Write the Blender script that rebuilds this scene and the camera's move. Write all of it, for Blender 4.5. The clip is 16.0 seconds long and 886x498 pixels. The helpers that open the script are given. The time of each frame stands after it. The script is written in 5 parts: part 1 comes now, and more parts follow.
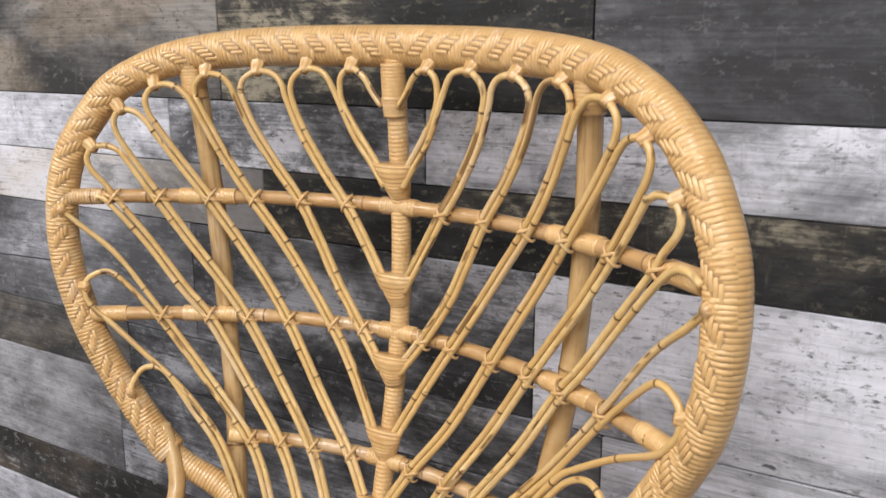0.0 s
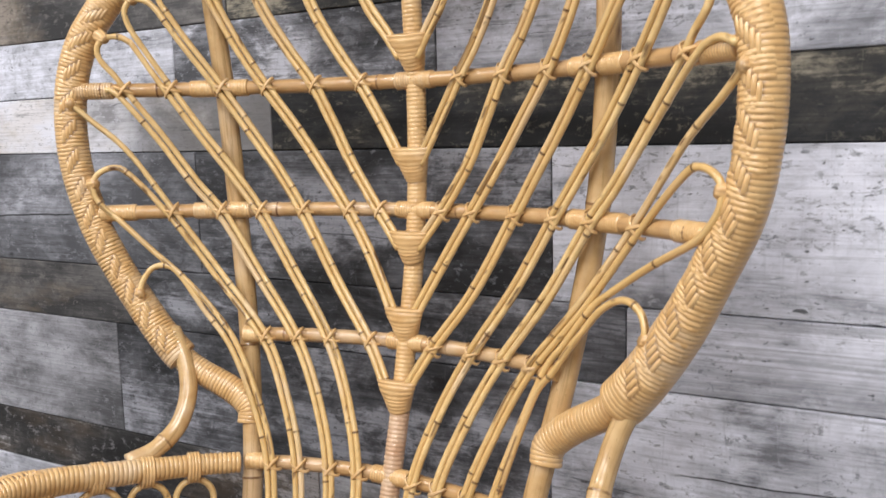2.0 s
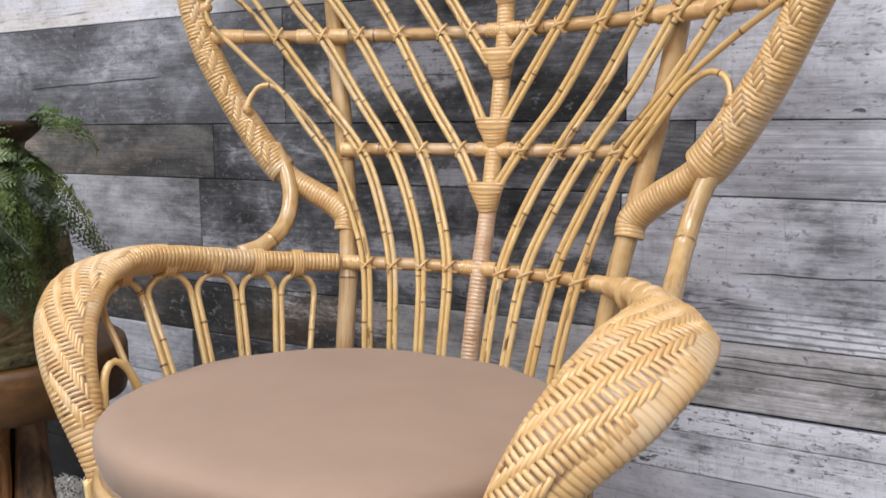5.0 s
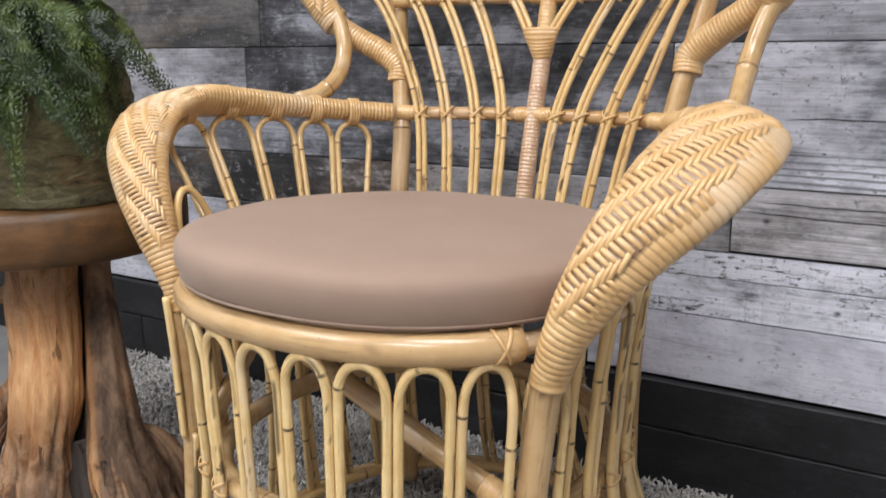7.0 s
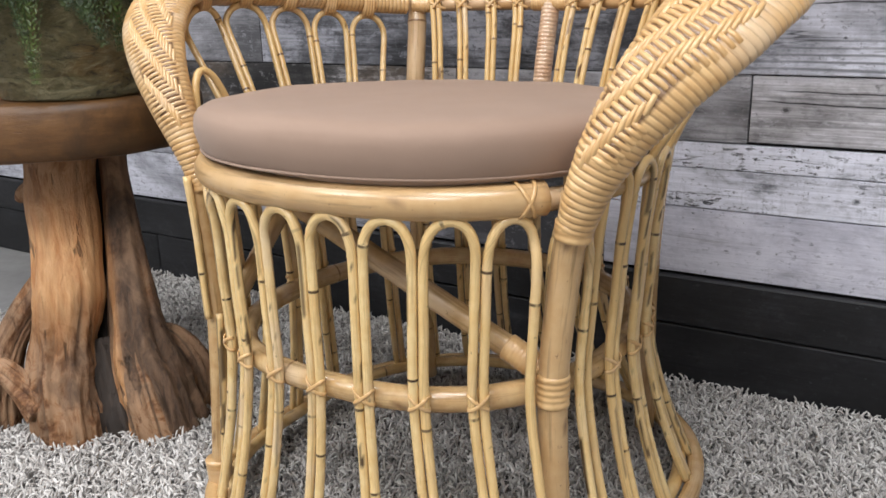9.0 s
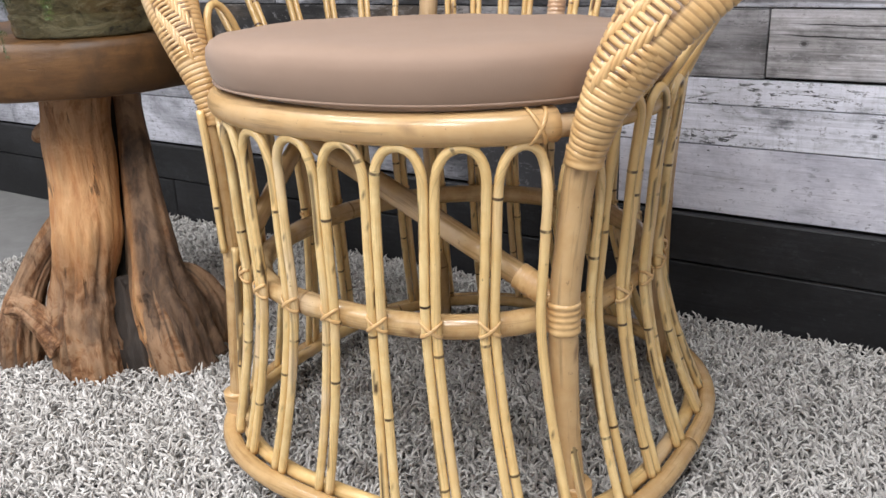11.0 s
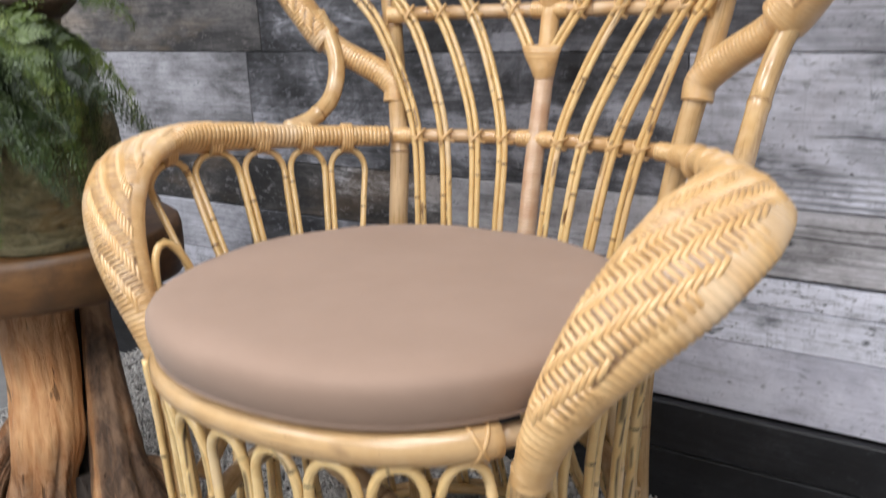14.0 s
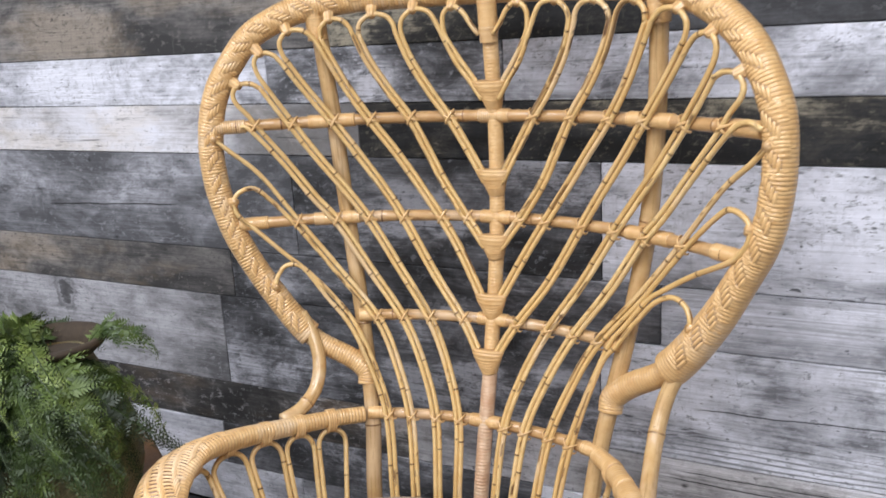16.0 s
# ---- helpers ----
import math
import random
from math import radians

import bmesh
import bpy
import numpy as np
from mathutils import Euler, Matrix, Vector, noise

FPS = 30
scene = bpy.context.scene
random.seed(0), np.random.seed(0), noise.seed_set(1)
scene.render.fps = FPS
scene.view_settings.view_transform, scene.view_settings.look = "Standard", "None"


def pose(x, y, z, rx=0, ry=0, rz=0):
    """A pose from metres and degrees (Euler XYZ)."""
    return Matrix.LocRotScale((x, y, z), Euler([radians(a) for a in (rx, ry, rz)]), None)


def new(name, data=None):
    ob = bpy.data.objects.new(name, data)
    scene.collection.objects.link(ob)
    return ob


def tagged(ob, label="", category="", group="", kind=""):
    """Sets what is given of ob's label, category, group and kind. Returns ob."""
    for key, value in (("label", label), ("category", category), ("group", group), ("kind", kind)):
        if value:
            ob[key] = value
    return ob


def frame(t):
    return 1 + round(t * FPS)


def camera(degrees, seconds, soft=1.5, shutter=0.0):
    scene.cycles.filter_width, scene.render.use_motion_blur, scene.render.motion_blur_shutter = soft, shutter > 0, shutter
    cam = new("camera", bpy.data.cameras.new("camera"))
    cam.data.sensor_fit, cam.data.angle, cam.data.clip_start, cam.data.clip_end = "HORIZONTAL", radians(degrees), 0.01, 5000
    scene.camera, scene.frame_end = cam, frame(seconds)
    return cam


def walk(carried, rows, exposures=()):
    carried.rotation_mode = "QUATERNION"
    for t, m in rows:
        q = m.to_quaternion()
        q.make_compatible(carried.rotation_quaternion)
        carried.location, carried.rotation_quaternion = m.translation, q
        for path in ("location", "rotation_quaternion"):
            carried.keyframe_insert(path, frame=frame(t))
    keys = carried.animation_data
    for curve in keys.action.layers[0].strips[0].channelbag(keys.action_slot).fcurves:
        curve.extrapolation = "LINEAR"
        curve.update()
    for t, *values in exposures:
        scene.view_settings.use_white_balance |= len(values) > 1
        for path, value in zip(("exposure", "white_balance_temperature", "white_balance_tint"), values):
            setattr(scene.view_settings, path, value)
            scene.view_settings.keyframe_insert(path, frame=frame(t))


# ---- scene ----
cam = camera(54.4, 16.0, shutter=0.5)
METRES, EYE, TILT, LEAN, TURN = 1.84, 1.463, -13.02, -0.08, 31.19
ROWS = [
    (0.0, 0.0, 0.0, 0.0, -0.0, 0.0, -0.0),
    (0.5, -0.0051, 0.0148, -0.0305, -0.36, 0.62, 0.8),
    (1.0, -0.0146, 0.0105, -0.0671, -1.19, 1.95, 1.57),
    (1.5, -0.0245, 0.012, -0.1076, -1.55, 3.32, 2.0),
    (2.0, -0.0346, 0.0142, -0.1615, -1.43, 5.2, 1.91),
    (2.5, -0.0409, 0.0182, -0.2042, -1.32, 6.75, 1.97),
    (3.0, -0.058, -0.0004, -0.2393, -1.12, 7.17, 1.76),
    (3.5, -0.0736, -0.0163, -0.2618, -0.7, 6.66, 1.87),
    (6.0, -0.1301, -0.0454, -0.3557, -1.49, 2.59, 0.34),
    (6.5, -0.137, -0.0489, -0.3742, -0.78, 1.24, 0.64),
    (7.0, -0.1446, -0.0484, -0.3875, -0.16, -0.34, 0.77),
    (7.5, -0.1522, -0.0486, -0.405, 0.15, -1.69, 0.59),
    (8.0, -0.1517, -0.0482, -0.419, 0.15, -2.53, 0.83),
    (8.5, -0.1524, -0.0486, -0.4303, 0.1, -2.96, 1.12),
    (9.0, -0.1541, -0.0504, -0.4401, 0.35, -3.52, 1.44),
    (9.5, -0.1526, -0.053, -0.4494, 0.62, -4.52, 1.58),
    (10.0, -0.1519, -0.0554, -0.458, 0.94, -5.7, 1.52),
    (12.5, -0.1396, -0.0402, -0.4312, 2.45, -6.52, 2.34),
    (13.0, -0.1267, -0.0155, -0.4118, 2.82, -4.95, 1.84),
    (13.5, -0.1142, -0.0005, -0.3816, 2.98, -3.85, 1.37),
    (14.0, -0.1051, -0.0093, -0.3158, 2.77, -3.86, 2.08),
    (14.5, -0.1028, -0.0429, -0.2197, 1.69, -3.76, 2.77),
    (15.0, -0.1106, -0.0866, -0.1437, 0.1, -2.79, 3.38),
    (15.5, -0.1349, -0.1365, -0.0993, -1.8, -2.08, 4.07),
    (16.0, -0.1449, -0.1759, -0.0731, -3.49, -1.5, 4.14),
]
walk(cam, [(t, pose(0.69, -0.644, EYE, TILT, LEAN, TURN) @ pose(METRES * x, METRES * y, METRES * z, 90 + pitch, roll, yaw)) for t, x, y, z, yaw, pitch, roll in ROWS],
     ((0.0, -0.05, 6750, 10), (1.5, 0.0, 6600, 10), (3.0, 0.08, 6450, 10), (6.0, -0.05, 6400, 10), (7.0, 0.04, 6350, 10), (8.5, 0.08, 6360, 10), (9.5, 0.09, 6400, 10), (10.0, 0.20, 6400, 10), (10.2, 0.23, 6400, 10), (12.5, 0.20, 6450, 10), (14.0, 0.11, 6320, 10), (16.0, 0.03, 6250, 10)))

# ---- light: a shop lit by ceiling panels, unseen and added ----
world = bpy.data.worlds.new("shop_air")
world.use_nodes = True
world.node_tree.nodes["Background"].inputs[0].default_value = (0.86, 0.93, 1.0, 1)
world.node_tree.nodes["Background"].inputs[1].default_value = 0.04
scene.world = world
CEILING = 2.9
PANELS = [(-1.5, -1.05), (0.7, -1.05), (-1.5, -2.7), (0.7, -2.7)]
for px, py in PANELS:
    lamp = bpy.data.lights.new("panel_light", "AREA")
    lamp.shape, lamp.size, lamp.size_y, lamp.energy, lamp.color = "RECTANGLE", 1.2, 0.6, 39 if py > -2 else 55, (0.97, 0.98, 1.0)
    new("panel_light", lamp).matrix_world = pose(px, py, CEILING - 0.05)


# ---- materials ----
def nodes_of(name):
    m = bpy.data.materials.new(name)
    m.use_nodes = True
    return m, m.node_tree, m.node_tree.nodes["Principled BSDF"]


def add(nt, kind, **values):
    n = nt.nodes.new(kind)
    for k, v in values.items():
        n.inputs[k].default_value = v
    return n


def ramp(nt, src, stops):
    r = nt.nodes.new("ShaderNodeValToRGB")
    el = r.color_ramp.elements
    while len(el) < len(stops):
        el.new(0.5)
    for e, (p, c) in zip(el, stops):
        e.position, e.color = p, (*c, 1) if len(c) == 3 else c
    nt.links.new(src, r.inputs[0])
    return r.outputs[0]


def mix(nt, fac, a, b, blend="MIX"):
    m = nt.nodes.new("ShaderNodeMix")
    m.data_type, m.blend_type = "RGBA", blend
    for sock, v in ((0, fac), (6, a), (7, b)):
        if isinstance(v, (int, float)):
            m.inputs[sock].default_value = v
        elif isinstance(v, tuple):
            m.inputs[sock].default_value = (*v, 1)
        else:
            nt.links.new(v, m.inputs[sock])
    return m.outputs[2]


def calc(nt, op, a, b=0.0):
    m = nt.nodes.new("ShaderNodeMath")
    m.operation = op
    for k, v in ((0, a), (1, b)):
        if isinstance(v, (int, float)):
            m.inputs[k].default_value = v
        else:
            nt.links.new(v, m.inputs[k])
    return m.outputs[0]


def coords(nt, scale, seed=True):
    """Object coordinates, stretched by scale and shifted object by object."""
    tc = nt.nodes.new("ShaderNodeTexCoord")
    mp = nt.nodes.new("ShaderNodeMapping")
    mp.inputs["Scale"].default_value = scale
    nt.links.new(tc.outputs["Object"], mp.inputs[0])
    if seed:
        info = nt.nodes.new("ShaderNodeObjectInfo")
        nt.links.new(calc(nt, "MULTIPLY", info.outputs["Random"], 37.0), mp.inputs["Location"])
    return mp.outputs[0]


def noise_of(nt, vec, scale, detail=6.0, rough=0.6, warp=0.0):
    n = add(nt, "ShaderNodeTexNoise", Scale=scale, Detail=detail, Roughness=rough, Distortion=warp)
    nt.links.new(vec, n.inputs["Vector"])
    return n.outputs[0]


def bump(nt, bsdf, height, strength, distance):
    b = add(nt, "ShaderNodeBump", Strength=strength, Distance=distance)
    nt.links.new(height, b.inputs["Height"])
    nt.links.new(b.outputs[0], bsdf.inputs["Normal"])


def attr(nt, name):
    a = nt.nodes.new("ShaderNodeAttribute")
    a.attribute_name = name
    return a.outputs["Fac"]


def cane_material(name, pale, deep, mark, rough=0.36, freckle=0.5):
    """Peeled rattan: per-strand tone, lengthwise streaks, freckles, and dark marks: joints, grooves, painted gap shade.
    """
    m, nt, b = nodes_of(name)
    info = nt.nodes.new("ShaderNodeObjectInfo")
    v = coords(nt, (1, 1, 1))
    streak = noise_of(nt, v, 45, 5)
    spots = noise_of(nt, v, 150, 3)
    base = mix(nt, ramp(nt, streak, [(0.35, (0, 0, 0)), (0.7, (1, 1, 1))]), pale, deep)
    bleach = ramp(nt, noise_of(nt, v, 6.5, 3), [(0.54, (0, 0, 0)), (0.64, (1, 1, 1))])
    base = mix(nt, calc(nt, "MULTIPLY", bleach, 0.65), base, (0.70, 0.545, 0.38))
    tan = ramp(nt, noise_of(nt, v, 4.5, 4), [(0.54, (0, 0, 0)), (0.66, (1, 1, 1))])
    base = mix(nt, calc(nt, "MULTIPLY", tan, 0.35), base, tuple(0.72 * c for c in deep))
    tone = calc(nt, "ADD", calc(nt, "MULTIPLY", attr(nt, "tone"), 0.7), calc(nt, "MULTIPLY", info.outputs["Random"], 0.4))
    base = mix(nt, calc(nt, "MULTIPLY", tone, 0.70), base, deep)
    fleck = ramp(nt, spots, [(0.69, (0, 0, 0)), (0.74, (1, 1, 1))])
    base = mix(nt, calc(nt, "MULTIPLY", fleck, freckle), base, mark)
    run = nt.nodes.new("ShaderNodeCombineXYZ")
    for k, key in enumerate(("turn_x", "turn_y", "run")):
        nt.links.new(attr(nt, key), run.inputs[k])
    fibre = ramp(nt, noise_of(nt, run.outputs[0], 1.0, 5, 0.65), [(0.52, (0, 0, 0)), (0.66, (1, 1, 1))])
    base = mix(nt, calc(nt, "MULTIPLY", fibre, 1.1 * freckle), base, tuple(0.6 * c for c in deep))
    base = mix(nt, attr(nt, "mark"), base, mark)
    nt.links.new(base, b.inputs["Base Color"])
    b.inputs["Roughness"].default_value = rough
    b.inputs["Coat Weight"].default_value = 0.35
    b.inputs["Coat Roughness"].default_value = 0.22
    bump(nt, b, streak, 0.12, 0.002)
    return m


CANE = cane_material("peeled_cane", (0.76, 0.550, 0.262), (0.59, 0.365, 0.135), (0.10, 0.042, 0.015))
WRAP = cane_material("cane_binding", (0.735, 0.498, 0.245), (0.565, 0.330, 0.132), (0.15, 0.072, 0.030), 0.34, 0.2)
POLE = cane_material("rattan_pole", (0.63, 0.440, 0.220), (0.46, 0.275, 0.115), (0.13, 0.055, 0.022), 0.26, 0.6)
BASE_CANE = cane_material("pale_yellow_cane", (0.87, 0.675, 0.350), (0.73, 0.485, 0.200), (0.030, 0.011, 0.004), 0.34, 0.55)
SEAT_POLE = cane_material("pale_rattan_pole", (0.68, 0.485, 0.265), (0.53, 0.33, 0.15), (0.13, 0.055, 0.022), 0.28, 0.7)
SPINE = cane_material("rosy_cane_binding", (0.60, 0.405, 0.265), (0.46, 0.265, 0.150), (0.15, 0.070, 0.035), 0.34, 0.2)
RUNG = cane_material("brown_rattan_rung", (0.60, 0.395, 0.190), (0.44, 0.245, 0.098), (0.14, 0.055, 0.02), 0.3, 0.4)


def plank_material(name, dark, mid, light, wash, amount, crack=1.0, rough=0.6, tint=None, streak=0.3, knots=(), chip=0.35, comb_=0.22, cracks=(), figure=0.0, stain=None):
    """Weathered board: mottled layers of worn wash over grey wood, saw marks, cracks and specks."""
    m, nt, b = nodes_of(name)
    cloud = noise_of(nt, coords(nt, (4.5, 9, 9)), 1.0, 12, 0.66, 0.8)
    smear = noise_of(nt, coords(nt, (22, 30, 44)), 1.0, 10, 0.72, 0.5)
    fibre = noise_of(nt, coords(nt, (7, 60, 150)), 1.0, 6, 0.7, 0.6)
    saw = noise_of(nt, coords(nt, (105, 10, 10)), 1.0, 8, 0.75, 0.5)
    broad = noise_of(nt, coords(nt, (2.1, 5, 4.5)), 1.0, 5, 0.55, 0.6)
    calm = ramp(nt, noise_of(nt, coords(nt, (3.1, 7, 7)), 1.0, 3, 0.5, 0.3), [(0.42, (0.25, 0.25, 0.25)), (0.58, (1, 1, 1))])
    smear_ = calc(nt, "MULTIPLY", calc(nt, "SUBTRACT", smear, 0.5), calm)
    fibre_ = calc(nt, "SUBTRACT", fibre, 0.5)
    t = calc(nt, "ADD", calc(nt, "MULTIPLY", cloud, 0.46), calc(nt, "MULTIPLY", broad, 0.54))
    t = calc(nt, "ADD", t, calc(nt, "ADD", calc(nt, "MULTIPLY", smear_, 0.42), calc(nt, "MULTIPLY", fibre_, 0.18)))
    c = 0.5 - 0.16 * (amount - 0.5)
    col = ramp(nt, t, [(c - 0.094, dark), (c - 0.030, mid), (c + 0.032, light), (c + 0.100, wash)])
    if tint:
        warm = ramp(nt, noise_of(nt, coords(nt, (3.0, 6, 9)), 1.0, 5), [(0.47, (0, 0, 0)), (0.60, (1, 1, 1))])
        col = mix(nt, calc(nt, "MULTIPLY", warm, 0.75), col, mix(nt, 0.5, col, tint))
    col = mix(nt, calc(nt, "MULTIPLY", ramp(nt, saw, [(0.54, (0, 0, 0)), (0.70, (1, 1, 1))]), streak), col, dark)
    col = mix(nt, calc(nt, "MULTIPLY", ramp(nt, saw, [(0.28, (1, 1, 1)), (0.40, (0, 0, 0))]), streak * 0.9), col, wash)
    grain = ramp(nt, fibre, [(0.33, (1, 1, 1)), (0.45, (0, 0, 0))])
    col = mix(nt, calc(nt, "MULTIPLY", grain, 0.2), col, dark)
    split = noise_of(nt, coords(nt, (1.5, 9, 34)), 1.0, 4, 0.45)
    flake = ramp(nt, noise_of(nt, coords(nt, (48, 60, 85)), 1.0, 9, 0.75, 0.3), [(0.56, (0, 0, 0)), (0.60, (1, 1, 1))])
    scuff = ramp(nt, noise_of(nt, coords(nt, (55, 70, 100)), 1.0, 9, 0.75, 0.3), [(0.57, (0, 0, 0)), (0.61, (1, 1, 1))])
    patch = ramp(nt, cloud, [(0.44, (1, 1, 1)), (0.56, (0, 0, 0))])
    col = mix(nt, calc(nt, "MULTIPLY", calc(nt, "MULTIPLY", flake, patch), 0.36), col, wash)
    col = mix(nt, calc(nt, "MULTIPLY", calc(nt, "MULTIPLY", scuff, calc(nt, "SUBTRACT", 1.0, patch)), 0.75), col, dark)
    line = ramp(nt, split, [(0.492, (0, 0, 0)), (0.499, (1, 1, 1)), (0.503, (1, 1, 1)), (0.510, (0, 0, 0))])
    where = ramp(nt, noise_of(nt, coords(nt, (3.2, 5, 15)), 1.0, 3), [(0.55, (0, 0, 0)), (0.63, (1, 1, 1))])
    line = calc(nt, "MULTIPLY", calc(nt, "MULTIPLY", line, where), crack)
    speck = ramp(nt, noise_of(nt, coords(nt, (60, 60, 130)), 1.0, 3, 0.6), [(0.68, (0, 0, 0)), (0.72, (1, 1, 1))])
    chips = ramp(nt, noise_of(nt, coords(nt, (46, 60, 150)), 1.0, 6, 0.65, 0.4), [(0.58, (0, 0, 0)), (0.62, (1, 1, 1))])
    herd = ramp(nt, noise_of(nt, coords(nt, (3.4, 5, 10)), 1.0, 5, 0.6), [(0.48, (0, 0, 0)), (0.58, (1, 1, 1))])
    col = mix(nt, calc(nt, "MULTIPLY", calc(nt, "MULTIPLY", chips, herd), chip), col, tuple(0.45 * q for q in dark))
    comb = ramp(nt, noise_of(nt, coords(nt, (2.2, 30, 260)), 1.0, 5, 0.7, 0.3), [(0.40, (0, 0, 0)), (0.62, (1, 1, 1))])
    col = mix(nt, calc(nt, "MULTIPLY", comb, comb_), col, dark)
    if stain:
        # one end of the board is smoke-stained
        tc = nt.nodes.new("ShaderNodeTexCoord")
        sp = nt.nodes.new("ShaderNodeSeparateXYZ")
        nt.links.new(tc.outputs["Object"], sp.inputs[0])
        reach_ = calc(nt, "ADD", sp.outputs[0], calc(nt, "MULTIPLY", calc(nt, "SUBTRACT", cloud, 0.5), 0.9))
        there = ramp(nt, calc(nt, "DIVIDE", calc(nt, "SUBTRACT", reach_, stain[0]), stain[1]), [(0.0, (0, 0, 0)), (1.0, (1, 1, 1))])
        col = mix(nt, calc(nt, "MULTIPLY", there, 0.85), col, mix(nt, smear, (0.05, 0.048, 0.05), (0.20, 0.19, 0.19)))
    if figure:
        # curled growth rings that come and go along the board
        wave = nt.nodes.new("ShaderNodeTexWave")
        wave.bands_direction = "Z"
        for k, val in (("Scale", 1.0), ("Distortion", 5.5), ("Detail", 3.0), ("Detail Scale", 0.5)):
            wave.inputs[k].default_value = val
        nt.links.new(coords(nt, (5, 8, 26)), wave.inputs[0])
        lines_ = ramp(nt, wave.outputs[1], [(0.10, (1, 1, 1)), (0.34, (0, 0, 0))])
        there = ramp(nt, noise_of(nt, coords(nt, (2.4, 4, 5)), 1.0, 3), [(0.46, (0, 0, 0)), (0.58, (1, 1, 1))])
        col = mix(nt, calc(nt, "MULTIPLY", calc(nt, "MULTIPLY", lines_, there), figure), col, dark)
    col = mix(nt, line, col, (0.02, 0.02, 0.021))
    col = mix(nt, calc(nt, "MULTIPLY", speck, 0.8), col, (0.045, 0.045, 0.05))
    for x0_, x1_, z_, slope, thick in cracks:
        # a long thin crack along the board
        tc = nt.nodes.new("ShaderNodeTexCoord")
        sp = nt.nodes.new("ShaderNodeSeparateXYZ")
        nt.links.new(tc.outputs["Object"], sp.inputs[0])
        wave = calc(nt, "MULTIPLY", calc(nt, "SUBTRACT", noise_of(nt, coords(nt, (7, 0, 0)), 1.0, 6, 0.6), 0.5), 0.014)
        far = calc(nt, "SUBTRACT", calc(nt, "SUBTRACT", sp.outputs[2], calc(nt, "MULTIPLY", calc(nt, "SUBTRACT", sp.outputs[0], x0_), slope)), z_)
        far = calc(nt, "ABSOLUTE", calc(nt, "ADD", far, wave))
        body_ = ramp(nt, calc(nt, "DIVIDE", far, 4 * thick), [(0.0, (1, 1, 1)), (0.22, (1, 1, 1)), (0.36, (0, 0, 0))])
        span = ramp(nt, calc(nt, "DIVIDE", calc(nt, "SUBTRACT", sp.outputs[0], x0_), x1_ - x0_), [(0.0, (0, 0, 0)), (0.06, (1, 1, 1)), (0.94, (1, 1, 1)), (1.0, (0, 0, 0))])
        col = mix(nt, calc(nt, "MULTIPLY", calc(nt, "MULTIPLY", body_, span), 0.92), col, (0.014, 0.014, 0.015))
    for kx, kz, kr, ky in knots:
        # a knot: dark eye in warped rings, at its own place on the board
        tc = nt.nodes.new("ShaderNodeTexCoord")
        mp = nt.nodes.new("ShaderNodeMapping")
        mp.inputs["Location"].default_value = (-kx / kr, 0, -kz / (kr * ky))
        mp.inputs["Scale"].default_value = (1 / kr, 0, 1 / (kr * ky))
        nt.links.new(tc.outputs["Object"], mp.inputs[0])
        ln = nt.nodes.new("ShaderNodeVectorMath")
        ln.operation = "LENGTH"
        nt.links.new(mp.outputs[0], ln.inputs[0])
        d = calc(nt, "ADD", ln.outputs["Value"], calc(nt, "MULTIPLY", calc(nt, "SUBTRACT", smear, 0.5), 1.1))
        eye = ramp(nt, d, [(0.0, (0.9, 0.9, 0.9)), (0.38, (0.75, 0.75, 0.75)), (0.46, (0.15, 0.15, 0.15)), (0.62, (0.55, 0.55, 0.55)), (0.75, (0.1, 0.1, 0.1)), (1.0, (0, 0, 0))])
        col = mix(nt, eye, col, tuple(0.35 * q for q in dark))
    nt.links.new(col, b.inputs["Base Color"])
    b.inputs["Roughness"].default_value = rough
    b.inputs["Specular IOR Level"].default_value = 0.35
    bump(nt, b, calc(nt, "SUBTRACT", calc(nt, "ADD", fibre, calc(nt, "MULTIPLY", smear, 0.6)), line), 0.3, 0.002)
    return m


def grey(v, warm=0.0):
    return (v * (0.99 + 0.5 * warm), v * (0.99 + 0.1 * warm), v * (1.105 - 0.6 * warm))


WHITE = plank_material("whitewashed_board", grey(0.13), grey(0.33), grey(0.55), grey(0.74), 0.58, 0.8)
CREAM = plank_material("cream_white_board", grey(0.22, 0.1), grey(0.45, 0.08), grey(0.62, 0.05), grey(0.74), 0.72, 0.7, tint=(0.62, 0.53, 0.43), streak=0.12, stain=(0.20, 0.22))
PATCH = plank_material("patchy_white_board", grey(0.035), grey(0.090), grey(0.26), grey(0.72), 0.50, 0.6)
PALE = plank_material("pale_grey_board", grey(0.15), grey(0.29), grey(0.43), grey(0.60), 0.55, 0.8)
MID = plank_material("grey_board", grey(0.07), grey(0.15), grey(0.25), grey(0.40), 0.5, 0.9)
SLATE = plank_material("slate_grey_board", grey(0.018), grey(0.054), grey(0.130), grey(0.36), 0.53, 0.9)
COAL = plank_material("charcoal_board", grey(0.008), grey(0.020), (0.050, 0.046, 0.041), (0.30, 0.265, 0.205), 0.43, 0.8)
SMOKE = plank_material("smoky_dark_board", grey(0.03), grey(0.06), grey(0.11), grey(0.21, 0.1), 0.45, 0.5)
BROWN = plank_material("brown_grey_board", grey(0.03, 0.1), grey(0.075, 0.15), grey(0.15, 0.2), grey(0.25, 0.25), 0.5, 0.6, tint=(0.28, 0.21, 0.14))
WORN = plank_material("dark_worn_board", grey(0.014, 0.1), grey(0.035, 0.15), grey(0.09, 0.2), grey(0.45, 0.12), 0.46, 1.0, tint=(0.16, 0.11, 0.07))
